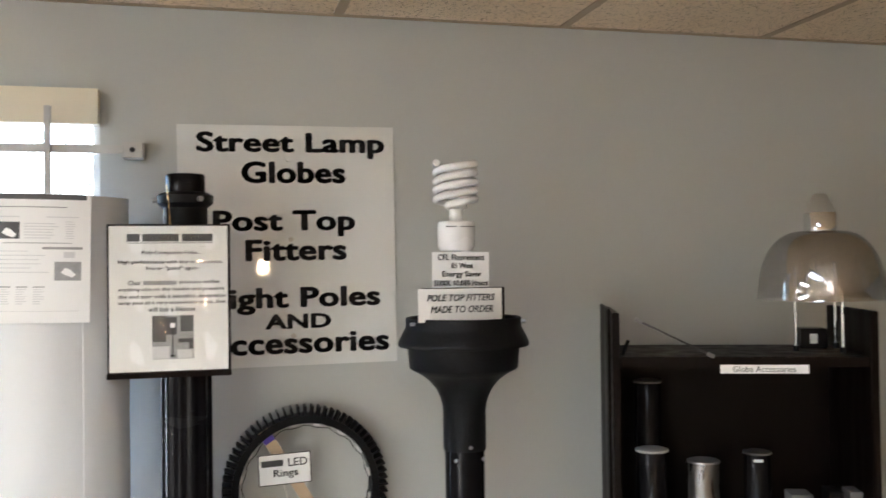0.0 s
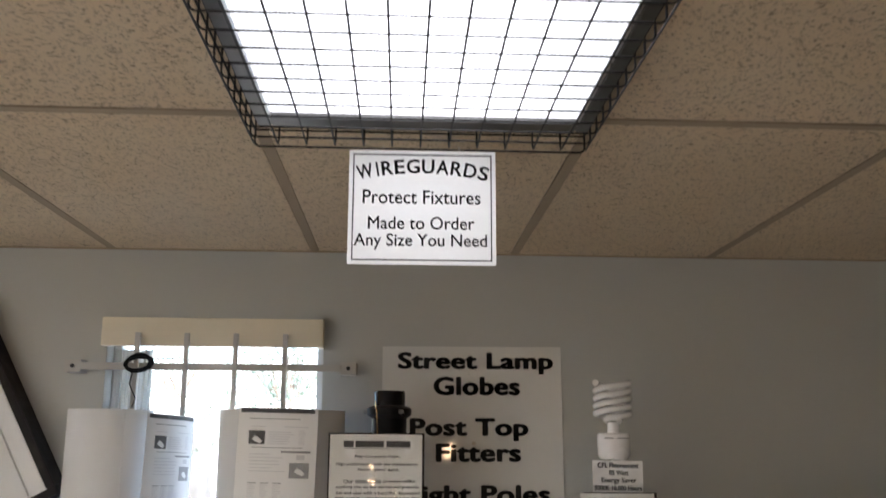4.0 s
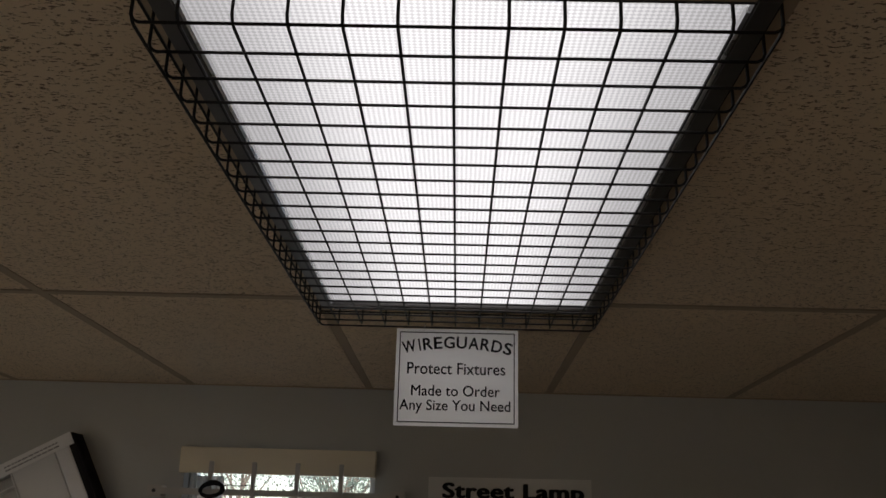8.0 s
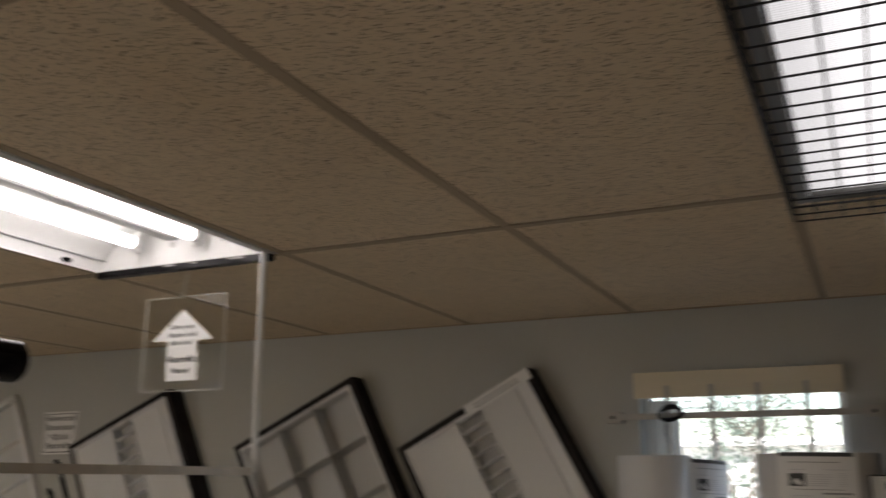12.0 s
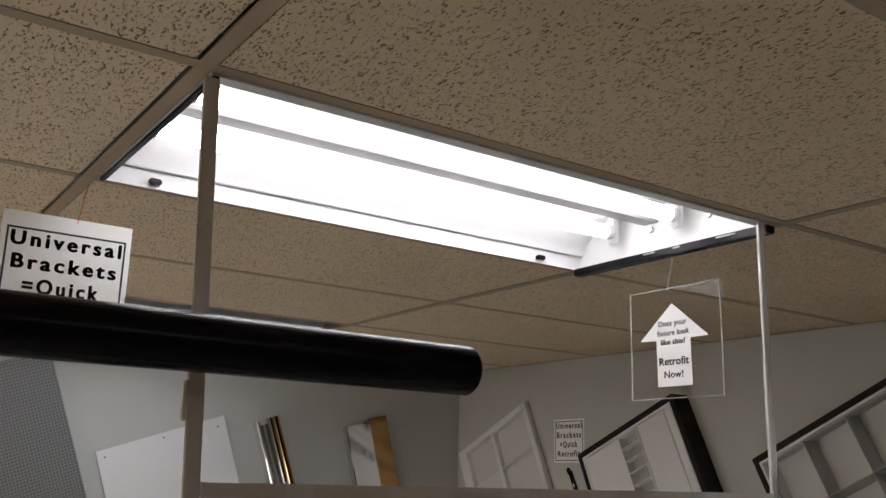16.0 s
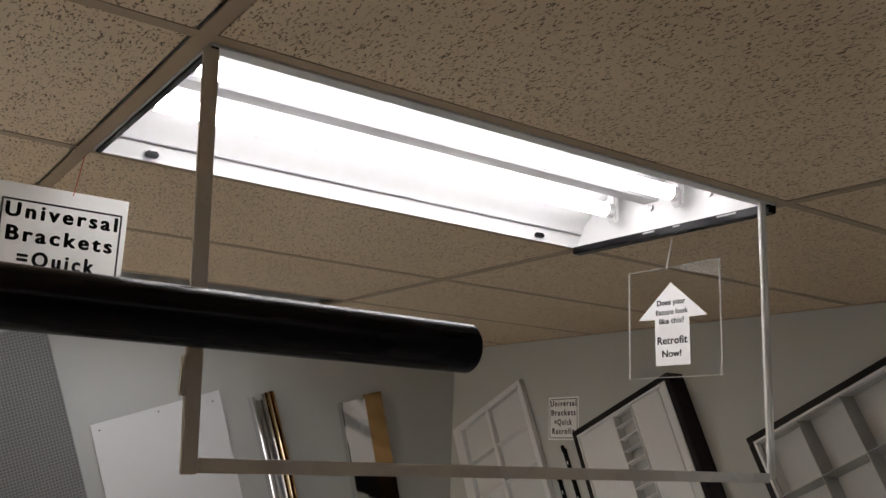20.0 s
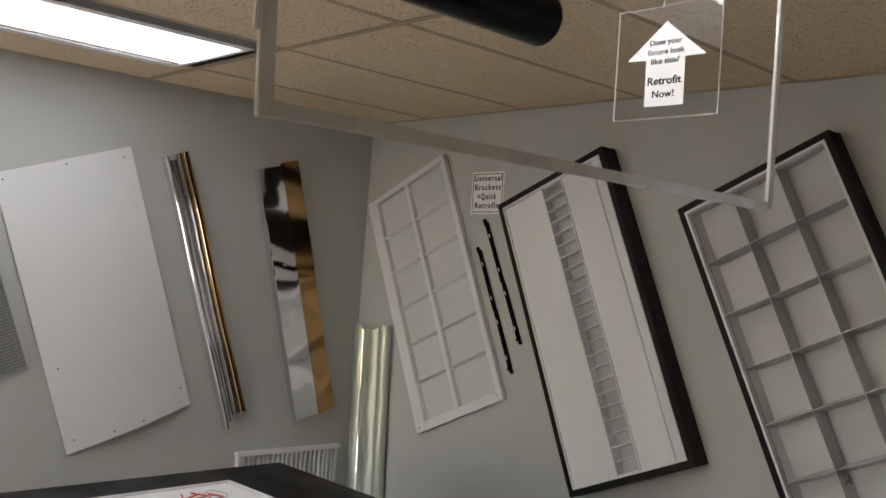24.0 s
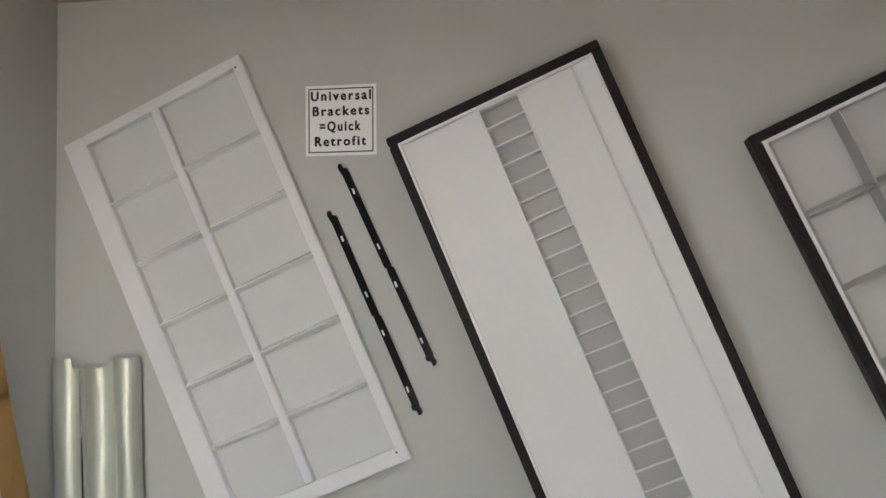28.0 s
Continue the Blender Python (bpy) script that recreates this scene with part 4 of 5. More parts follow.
box("middle_bar", (cx - 0.012, cx + 0.012, -L + 0.045, -0.026, 0.003, D - 0.002), M_ENAMEL, lf, bevel=0.002)
for j in range(1, 6):
    y = -0.026 - (L - 0.071) * j / 6
    for a, b in ((0.066, cx - 0.012), (cx + 0.012, W - 0.030)):
        bm = bmesh.new()
        strip(bm, [(y - 0.010, 0.003), (y - 0.0015, D - 0.003), (y + 0.0015, D - 0.003), (y + 0.010, 0.003)], a, b, 0.0006)
        for v in bm.verts:
            v.co = Vector((v.co.y, v.co.x, v.co.z))
        part("cross_blade", bm, M_SATIN, lf)
for x, y in ((W - 0.022, -0.03), (W - 0.03, -L + 0.03), (0.03, -L + 0.02)):
    bm = bmesh.new()
    rod(bm, (x, y, D), (x, y, D + 0.001), 0.003, 8)
    part("screw", bm, M_INK, lf)


def retrofit_bracket(m):
    b = thing("retrofit_bracket", m, "black slotted steel retrofit bracket screwed to the wall", "bracket", "brackets on the wall")
    L, w = 0.592, 0.020
    bm = bmesh.new()
    quad_box(bm, -w / 2, w / 2, -L / 2 - 0.01, -0.030, 0.0, 0.010, 0.0015)
    part("bar", bm, M_GLOSSBLACK, b)
    bm = bmesh.new()
    quad_box(bm, -w / 2 + 0.003, w / 2 + 0.003, -L + 0.028, -L / 2 - 0.014, 0.0, 0.010, 0.0015)
    part("bar", bm, M_GLOSSBLACK, b)
    box("joint", (-w / 2 + 0.004, w / 2 - 0.002, -L / 2 - 0.016, -L / 2 - 0.008, 0, 0.006), M_GLOSSBLACK, b)
    for y, s in ((-0.006, 1), (-L + 0.006, -1)):
        bm = bmesh.new()
        pts = [(-0.010, -0.026), (-0.013, -0.004), (-0.008, 0.004), (-0.001, 0.004), (0.0, -0.010), (0.009, -0.014), (0.010, -0.026)]
        lo = [bm.verts.new((s * x, y + s * q, 0.0)) for x, q in pts]
        hi = [bm.verts.new((s * x, y + s * q, 0.012)) for x, q in pts]
        bm.faces.new(lo)
        bm.faces.new(hi)
        for i in range(len(pts)):
            k = (i + 1) % len(pts)
            bm.faces.new((lo[i], lo[k], hi[k], hi[i]))
        part("hook", bm, M_GLOSSBLACK, b)
    for y in (-0.085, -L / 2 + 0.05, -L / 2 - 0.06, -L + 0.075):
        box("slot", (-0.002, 0.003, y - 0.008, y + 0.008, 0.0098, 0.0106), M_SATIN, b, "pale slot hole")
    return b


retrofit_bracket(on_wall("back", -3.227, 1.968, 25.6, 0.002))
retrofit_bracket(on_wall("back", -3.256, 1.843, 24.7, 0.002))

# pale specular channel standing in the corner
cr = thing("corner_reflector", on_wall("back", -4.074, 1.428, 2.0, 0.008), "tall fluted specular aluminium reflector standing in the corner", "reflector")
bm = bmesh.new()
prof = []
for i in range(61):
    u = i / 60
    x = 0.272 * u
    z = 0.010 + 0.034 * abs(math.sin(math.pi * min(1, u / 0.36))) ** 0.6 + 0.022 * abs(math.sin(math.pi * max(0, min(1, (u - 0.36) / 0.34)))) + 0.030 * abs(math.sin(math.pi * max(0, (u - 0.70) / 0.30))) ** 0.6
    prof.append((x, z))
strip(bm, prof, -1.446, 0.0, 0.001, 30, lambda x, f: 0.0022 * math.sin(f * 23 + 30 * x) + 0.0014 * math.sin(f * 61 - 12 * x))
for v in bm.verts:
    if v.co.y > -0.01 and 0.075 < v.co.x < 0.185:
        v.co.y -= 0.022 + 0.006 * math.sin(v.co.x * 90)
part("fluted_sheet", bm, M_GREENMIRROR, cr, "", True)
bm = bmesh.new()
path_rod(bm, [(0.115, -0.03, 0.055), (0.115, -1.44, 0.055)], 0.004, 8)
part("bead", bm, M_CHROME, cr, "", True)

# ---- left wall ----
def channel(t, x0, x1, depth, L, material, waves=1, label="", flat=False, y0=0.0, tilt=0.0, bow=0.005):
    bm = bmesh.new()
    prof = []
    n = 10 * waves
    for i in range(n + 1):
        u = i / n
        prof.append((x0 + (x1 - x0) * u, 0.004 + depth * (abs(math.sin(math.pi * u * waves)) if not flat else 4 * (u - 0.5) ** 2) + tilt * u))
    strip(bm, prof, y0 - L, y0, 0.001, 24, lambda x, f: bow * math.sin(3.1 * f * math.pi + 9 * x0) + 0.0008 * math.sin(7.7 * f * math.pi + 20 * x))
    return part("reflector_strip", bm, material, t, label, True)


r1 = thing("reflector_sample", on_wall("west", -1.139, 2.119, 18.4, 0.006), "narrow folded chrome and gold reflector strips hung aslant on the wall", "reflector", "reflectors on the wall")
channel(r1, 0.0, 0.036, 0.030, 1.245, M_CHROME, 1, "polished silver strip")
channel(r1, 0.034, 0.064, 0.014, 1.205, M_CHROME, 1, "polished silver strip", y0=-0.020)
channel(r1, 0.062, 0.086, 0.024, 1.205, M_CHROME, 1, "polished silver strip", y0=0.004)
channel(r1, 0.084, 0.106, 0.034, 1.205, M_GOLD, 1, "polished gold strip", y0=0.004)
channel(r1, 0.104, 0.128, 0.028, 1.205, M_COPPER, 1, "polished bronze strip", y0=0.004)
r2 = thing("reflector_sample", on_wall("west", -0.687, 2.122, 15.0, 0.018), "broad mirror and gold reflector strips hung aslant on the wall", "reflector", "reflectors on the wall")
channel(r2, 0.0, 0.141, 0.0015, 1.215, M_CHROME, 1, "polished silver strip", True, 0.0, 0.010, 0.0012)
channel(r2, 0.143, 0.237, 0.0006, 1.235, M_COPPER, 1, "polished gold strip", True, 0.012, 0.013, 0.003)
box("edge", (-0.003, 0.002, -1.238, 0, 0.0, 0.040), M_CHROME, r2)

wp = thing("sheet_metal_sample", on_wall("west", -1.807, 1.970, 18.5, 0.006), "plain white enamelled sheet-metal panel hung aslant on the wall", "sheet metal")
bm = bmesh.new()
n = 14
strip(bm, [(0.558 * i / n, 0.0) for i in range(n + 1)], -1.150, 0, 0.002, 12, lambda x, f: 0.006 + 0.020 * (1 - f) ** 3 * math.sin(x * 6))
part("sheet", bm, M_ENAMEL, wp, "", True)
for x, y in ((0.03, -0.03), (0.28, -0.02), (0.52, -0.04), (0.05, -0.80), (0.04, -1.10), (0.20, -1.125), (0.33, -1.13), (0.53, -1.06)):
    bm = bmesh.new()
    rod(bm, (x, y, 0.006), (x, y, 0.0085 + (0.02 if y < -1 else 0) * math.sin(x * 6)), 0.0035, 8)
    part("screw_hole", bm, M_DARKPRINT, wp)

hc = thing("cell_louver_panel", on_wall("west", -2.028, 2.366, 19.8, 0.004), "grey fine-celled louver panel hung aslant on the wall", "panel")
Wc, Lc = 0.60, 1.20
box("backing", (-Wc, 0, -Lc, 0, 0.0, 0.003), varied("cell_backing", (0.20, 0.20, 0.195), 0.6, amount=0.08), hc)
bm = bmesh.new()
for i in range(95):
    y = -0.006 - (Lc - 0.012) * i / 94
    quad_box(bm, -Wc, 0, y - 0.0022, y + 0.0022, 0.003, 0.012)
for i in range(49):
    x = -Wc + 0.003 + (Wc - 0.006) * i / 48
    quad_box(bm, x - 0.0008, x + 0.0008, -Lc, 0, 0.003, 0.0125)
cells = part("cell_grid", bm, varied("grey_cell_plastic", (0.34, 0.34, 0.33), 0.45, amount=0.06), hc)
tagged(cells, kind="stuff")

vent = thing("wall_register", on_wall("west", -0.660, 0.824, -0.5, 0.0), "white metal wall register with upright fins", "vent")
box("top_lip", (-0.01, 0.575, -0.018, 0.002, 0, 0.034), M_SATIN, vent, bevel=0.003)
box("back", (0.0, 0.565, -0.40, -0.018, 0, 0.004), M_SATIN, vent)
box("side", (0.0, 0.016, -0.40, -0.018, 0.004, 0.026), M_SATIN, vent)
box("side", (0.549, 0.565, -0.40, -0.018, 0.004, 0.026), M_SATIN, vent)
box("bottom_lip", (0.0, 0.565, -0.418, -0.40, 0, 0.028), M_SATIN, vent)
for i in range(20):
    x = 0.024 + 0.506 * i / 19
    box("fin", (x, x + 0.011, -0.398, -0.020, 0.004, 0.024), M_SATIN, vent, bevel=0.002)
plate_ = thing("wall_plate", on_wall("west", -1.162, 0.735, 1.0, 0.0), "small pale grey framed plate low on the wall", "wall plate")
box("panel", (0.026, 0.189, -0.150, -0.028, 0, 0.004), M_COVER, plate_)
for d in ((0, 0.215, -0.028, 0), (0, 0.215, -0.178, -0.150), (0, 0.026, -0.150, -0.028), (0.189, 0.215, -0.150, -0.028)):
    box("frame_bar", (*d, 0, 0.016), M_BACKSHEET, plate_, bevel=0.003)
box("lip", (0.034, 0.181, -0.060, -0.046, 0.004, 0.010), M_SATIN, plate_, bevel=0.002)

# dark display cabinet with a framed picture lying on it
cab = thing("display_cabinet", pose(0, 0, 0), "black low display cabinet standing near the corner", "cabinet")
CX0, CX1, CY0, CY1, CZ = -3.348, -2.45, -1.95, -0.912, 0.95
box("body", (CX0 + 0.02, CX1 - 0.02, CY0 + 0.02, CY1 - 0.02, 0.0, CZ - 0.04), M_BLACK, cab)
box("top", (CX0, CX1, CY0, CY1, CZ - 0.04, CZ), M_BLACK, cab, bevel=0.004)
pic = thing("framed_picture", pose(-3.125, -1.262, CZ, 0, 0, 2), "white-framed print with red and grey line drawing lying on the cabinet", "picture")
box("backing", (0, 0.55, -0.68, 0, 0.0, 0.010), M_PAPER, pic)
for d in ((0, 0.55, -0.012, 0.0), (0, 0.55, -0.68, -0.668), (0, 0.012, -0.668, -0.012), (0.538, 0.55, -0.668, -0.012)):
    box("frame", (*d, 0.010, 0.018), M_ENAMEL, pic, bevel=0.002)
rnd = random.Random(11)
bm = bmesh.new()
for k in range(5):
    c = Vector((0.12 + 0.05 * k, -0.13 - 0.035 * k, 0.0112))
    path_rod(bm, [c + Vector((0.045 * math.cos(a) * (1 + 0.2 * math.sin(3 * a + k)), 0.035 * math.sin(a), 0)) for a in [i * 0.4 for i in range(14)]], 0.0012, 4)
part("grey_lines", bm, M_GREY, pic)
bm = bmesh.new()
for k in range(9):
    c = Vector((0.10 + rnd.uniform(0, 0.16), -0.10 - rnd.uniform(0, 0.14), 0.0112))
    a = rnd.uniform(0, 3.1)
    path_rod(bm, [c + Vector((math.cos(a), math.sin(a), 0)) * s + Vector((0, 0.008 * math.sin(s * 60), 0)) for s in (-0.03, -0.01, 0.01, 0.03)], 0.0035, 4)
part("red_strokes", bm, M_RED, pic)

# ---- street-lamp corner ----
sign = thing("street_lamp_sign", on_wall("back", 0.215, 1.553, 0.4, 0.0035), "large glossy white sign board with bold black lettering on the wall", "sign")
SW, SH = 0.537, 0.601
bm = bmesh.new()
strip(bm, [(SW * i / 12, 0.003 + 0.0012 * math.sin(i * 0.52)) for i in range(13)], 0, SH, 0.003, 10)
part("board", bm, M_SIGN, sign, "", True)
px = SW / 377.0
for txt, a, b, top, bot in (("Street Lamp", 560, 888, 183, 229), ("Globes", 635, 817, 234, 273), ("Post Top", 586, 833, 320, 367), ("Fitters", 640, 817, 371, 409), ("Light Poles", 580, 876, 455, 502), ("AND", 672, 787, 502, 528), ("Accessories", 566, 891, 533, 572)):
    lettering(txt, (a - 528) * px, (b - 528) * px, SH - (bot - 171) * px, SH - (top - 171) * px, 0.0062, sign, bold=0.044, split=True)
for x, y in ((0.27, SH - 0.080), (0.272, SH - 0.285), (0.275, 0.075)):
    bm = bmesh.new()
    rod(bm, (x, y, 0.005), (x, y, 0.0085), 0.011 if y > 0.4 else 0.006, 16)
    part("wall_button", bm, M_CLEAREDGE if y > 0.4 else M_ACRYLEDGE, sign, "pale fixing button")

# white sheet rolls with papers
for cx, r, name in ((-0.530, 0.112, "left"), (-0.055, 0.167, "right")):
    t = thing("white_roll", pose(cx, -0.085 - 0.74 * r, 0), "tall white rolled plastic sheet standing upright before the window", "plastic roll", "white rolls by the window")
    bm = bmesh.new()
    n = 56
    for rr, s in ((r, 1), (r - 0.003, -1)):
        ring = [[bm.verts.new((rr * math.cos(2 * math.pi * i / n), 0.74 * rr * math.sin(2 * math.pi * i / n), z)) for i in range(n)] for z in (0, 1.955)]
        for i in range(n):
            q = (ring[0][i], ring[0][(i + 1) % n], ring[1][(i + 1) % n], ring[1][i])
            bm.faces.new(q[::s])
    bmesh.ops.bridge_loops(bm, edges=[e for e in bm.edges if e.is_boundary and e.verts[0].co.z > 1])
    part("sheet", bm, M_WHITETUBE, t, "", True)
    bm = bmesh.new()
    arc = [radians(a) for a in range(-58, 31, 4)]
    loops = [[bm.verts.new((q * math.cos(a), 0.74 * q * math.sin(a), z)) for a in arc] for q in (r + 0.0008, r + 0.0038) for z in (0, 1.955)]
    for k in range(len(arc) - 1):
        for a, b in ((0, 1), (1, 3), (3, 2), (2, 0)):
            bm.faces.new((loops[a][k], loops[a][k + 1], loops[b][k + 1], loops[b][k]))
    for k in (0, -1):
        bm.faces.new((loops[0][k], loops[1][k], loops[3][k], loops[2][k]))
    part("overlap", bm, M_WHITETUBE, t, "", True)


def data_sheet(m, seed, label, dark_bar=True):
    t = thing("data_sheet", m, label, "paper", "data sheets clipped to the rolls")
    w, h = 0.205, 0.262
    paper_sheet(0, w, -h, 0, t, None, 0.0006, 0.012)
    k = lambda x: 0.012 * (1 - (2 * x / w - 1) ** 2)
    r = random.Random(seed)
    def plate(x0, x1, y0, y1, mat, nm):
        bm = bmesh.new()
        n = 6
        strip(bm, [(x0 + (x1 - x0) * i / n, k(x0 + (x1 - x0) * i / n) + 0.0006) for i in range(n + 1)], y0, y1, 0.0002)
        part(nm, bm, mat, t)
    if dark_bar:
        plate(0.006, w - 0.008, -0.012, -0.001, M_DARKPRINT, "top_bar")
    plate(0.03, 0.072, -0.092, -0.058, M_DARKPRINT, "photo")
    plate(0.138, 0.188, -0.176, -0.138, M_GREY, "photo")
    for cx, cy in ((0.052, -0.078), (0.164, -0.158)):
        bm = bmesh.new()
        v = [bm.verts.new((cx + dx, cy + dy, k(cx + dx) + 0.0009)) for dx, dy in ((-0.014, -0.002), (-0.006, 0.008), (0.004, 0.004), (0.014, -0.006), (0.008, -0.012), (-0.004, -0.008))]
        bm.faces.new(v)
        part("photo_object", bm, M_PAPER, t)
    plate(0.03, 0.16, -0.0285, -0.0265, M_GREY, "rule")
    plate(0.04, 0.17, -0.101, -0.0995, M_GREY, "rule")
    plate(0.115, 0.19, -0.113, -0.108, M_GREY, "caption")
    plate(0.155, 0.176, -0.130, -0.118, M_PALEGREY, "symbol")
    for x in (0.034, 0.066, 0.098):
        plate(x, x + 0.022, -0.190, -0.188, M_GREY, "table_head")
        for i in range(7):
            y = -0.195 - 0.0048 * i
            plate(x, x + 0.022 * r.uniform(0.6, 1.0), y, y + 0.0017, M_PALEGREY, "table_line")
    for i in range(6):
        y = -0.060 - 0.0058 * i
        plate(0.080, 0.080 + 0.066 * r.uniform(0.75, 1.0), y - 0.0020, y, M_PALEGREY, "text_line")
    for i in range(8):
        y = -0.056 - 0.0048 * i
        plate(0.158, 0.158 + 0.024 * r.uniform(0.5, 1.0), y - 0.0016, y, M_PALEGREY, "text_line")
    for i in range(6):
        y = -0.116 - 0.0085 * i
        plate(0.034, 0.034 + 0.094 * r.uniform(0.55, 1.0), y - 0.0018, y, M_PALEGREY, "text_line")
    plate(0.030, 0.186, -0.2385, -0.2375, M_PALEGREY, "rule")
    for x0, x1 in ((0.034, 0.072), (0.122, 0.182)):
        plate(x0, x1, -0.0485, -0.0465, M_PALEGREY, "text_line")
    return t


data_sheet(on_wall("back", -0.151, 1.959, -1.0, 0.329), 1, "printed white data sheet clipped to the broad roll")
data_sheet(pose(-0.4054, -0.2513, 1.945) @ pose(0, 0, 0, 0, 0, 66) @ Matrix.Rotation(radians(90), 4, "X") @ Matrix.Rotation(radians(-2), 4, "Z"), 2, "printed white data sheet curling off the narrow roll")
clip = thing("binder_clip", pose(-0.056, -0.338, 1.962), "black binder clip on the rim of the roll", "clip")
bm = bmesh.new()
strip(bm, [(-0.016, 0), (-0.010, 0.016), (0.010, 0.016), (0.016, 0)], -0.006, 0.006, 0.001)
part("clamp", bm, M_BLACK, clip)
rods("wire_handle", [((-0.008, 0.004, 0.014), (-0.003, 0.006, 0.026)), ((-0.003, 0.006, 0.026), (0.006, 0.006, 0.026)), ((0.006, 0.006, 0.026), (0.009, 0.004, 0.014))], 0.001, M_STEEL, clip)

# black fluted post with its leaflet
PX, PY = 0.237, -0.215
post = thing("lamp_post", pose(PX, PY, 0), "black fluted composite lamp post with a round tenon top", "lamp post")
bm = bmesh.new()
n = 96
rings = []
for z, r in ((0, 0.064), (0.25, 0.062), (0.26, 0.0585), (1.60, 0.0560), (1.865, 0.0555)):
    rings.append([bm.verts.new(((r - 0.004 * (0.5 + 0.5 * math.cos(12 * a))) * math.cos(a), (r - 0.004 * (0.5 + 0.5 * math.cos(12 * a))) * math.sin(a), z)) for a in [2 * math.pi * i / n for i in range(n)]])
for A_, B_ in zip(rings, rings[1:]):
    for i in range(n):
        bm.faces.new((A_[i], A_[(i + 1) % n], B_[(i + 1) % n], B_[i]))
bm.faces.new(rings[-1])
part("shaft", bm, M_TUBE, post, "", True)
turned("neck", [(0.0475, 1.865), (0.0475, 1.935), (0.060, 1.945), (0.061, 1.962), (0.052, 1.968), (0.044, 1.970)], M_BLACK, post)
turned("tenon", [(0.0425, 1.968), (0.0425, 2.006), (0.040, 2.010)], M_GLOSSBLACK, post)
for a in (180, 300, 60):
    bm = bmesh.new()
    c, s = math.cos(radians(a)), math.sin(radians(a))
    rod(bm, (0.052 * c, 0.052 * s, 1.953), (0.070 * c, 0.070 * s, 1.953), 0.006, 8)
    part("set_screw", bm, M_STEEL, post, "", True)
leaf = thing("post_leaflet", on_wall("back", 0.080, 1.574, 0, 0.298), "printed leaflet in a dark-edged clear sleeve hung on the post", "leaflet")
LW, LH = 0.252, 0.3225
box("backing", (0, LW, 0, LH, -0.003, 0), M_BLACKTAPE, leaf)
box("sheet", (0.004, LW - 0.006, 0.011, LH - 0.004, 0.0, 0.0006), M_PAPER, leaf)
box("bottom_bar", (-0.002, LW + 0.001, -0.003, 0.009, 0, 0.004), M_WOOD, leaf, bevel=0.001)
cp = [(0.002 + (LW - 0.004) * i / 16, 0.0022 + 0.0012 * math.sin(i * 1.3)) for i in range(17)]
bm = bmesh.new()
strip(bm, cp, 0.010, LH - 0.002, 0.0002, 12, lambda x, f: 0.0014 * math.sin(f * 17 + x * 40) + 0.0006 * math.sin(f * 41 - x * 90))
q = part("sleeve", bm, clear("plastic_sleeve", (0.98, 0.98, 0.97), 1.1, 0.04), leaf, "", True)
q.visible_shadow = False
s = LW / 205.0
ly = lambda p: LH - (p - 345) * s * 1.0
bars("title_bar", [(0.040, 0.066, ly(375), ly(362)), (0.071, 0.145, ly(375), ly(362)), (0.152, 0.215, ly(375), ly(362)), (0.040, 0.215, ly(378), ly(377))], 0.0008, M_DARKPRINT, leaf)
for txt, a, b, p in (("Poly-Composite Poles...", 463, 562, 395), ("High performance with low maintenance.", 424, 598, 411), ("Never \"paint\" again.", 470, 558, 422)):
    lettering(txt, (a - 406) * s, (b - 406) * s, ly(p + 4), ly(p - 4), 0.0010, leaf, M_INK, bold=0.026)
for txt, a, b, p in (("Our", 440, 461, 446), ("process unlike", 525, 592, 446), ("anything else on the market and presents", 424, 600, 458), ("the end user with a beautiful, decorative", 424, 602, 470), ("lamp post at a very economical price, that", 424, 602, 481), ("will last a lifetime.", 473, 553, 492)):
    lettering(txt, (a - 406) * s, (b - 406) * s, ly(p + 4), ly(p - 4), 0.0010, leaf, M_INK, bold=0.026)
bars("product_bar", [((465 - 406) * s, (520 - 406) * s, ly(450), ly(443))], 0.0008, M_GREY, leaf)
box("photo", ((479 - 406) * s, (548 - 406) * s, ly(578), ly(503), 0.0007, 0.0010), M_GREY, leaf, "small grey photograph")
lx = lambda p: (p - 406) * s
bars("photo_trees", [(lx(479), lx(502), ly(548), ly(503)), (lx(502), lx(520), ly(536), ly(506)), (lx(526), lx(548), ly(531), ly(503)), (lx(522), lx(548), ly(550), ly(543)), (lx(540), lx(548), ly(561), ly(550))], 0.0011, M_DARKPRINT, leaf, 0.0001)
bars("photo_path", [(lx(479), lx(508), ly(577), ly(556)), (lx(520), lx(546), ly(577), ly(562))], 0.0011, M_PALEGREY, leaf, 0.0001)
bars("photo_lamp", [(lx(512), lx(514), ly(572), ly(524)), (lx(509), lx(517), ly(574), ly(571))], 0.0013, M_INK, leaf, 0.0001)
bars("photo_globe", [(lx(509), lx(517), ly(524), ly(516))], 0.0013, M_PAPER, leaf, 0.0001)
rods("hanging_cord", [((0.128, LH - 0.004, 0.001), (0.125, LH + 0.050, 0.004)), ((0.125, LH + 0.050, 0.004), (0.120, LH + 0.085, -0.008))], 0.0012, M_COPPER, leaf, "thin red-brown cord")

# finned ring with its paint stick and card
ring = thing("finned_led_ring", on_wall("back", 0.512, 1.259, 0, 0.010) @ Matrix.Scale(1.02, 4), "black finned heat-sink ring with a lit strip rim on the wall", "light ring")
bm = bmesh.new()
n = 96
prof = [(0.158, 0.0), (0.176, 0.0), (0.176, 0.060), (0.158, 0.060)]
rings = [[bm.verts.new((r * math.cos(2 * math.pi * i / n), r * math.sin(2 * math.pi * i / n), z)) for r, z in prof] for i in range(n)]
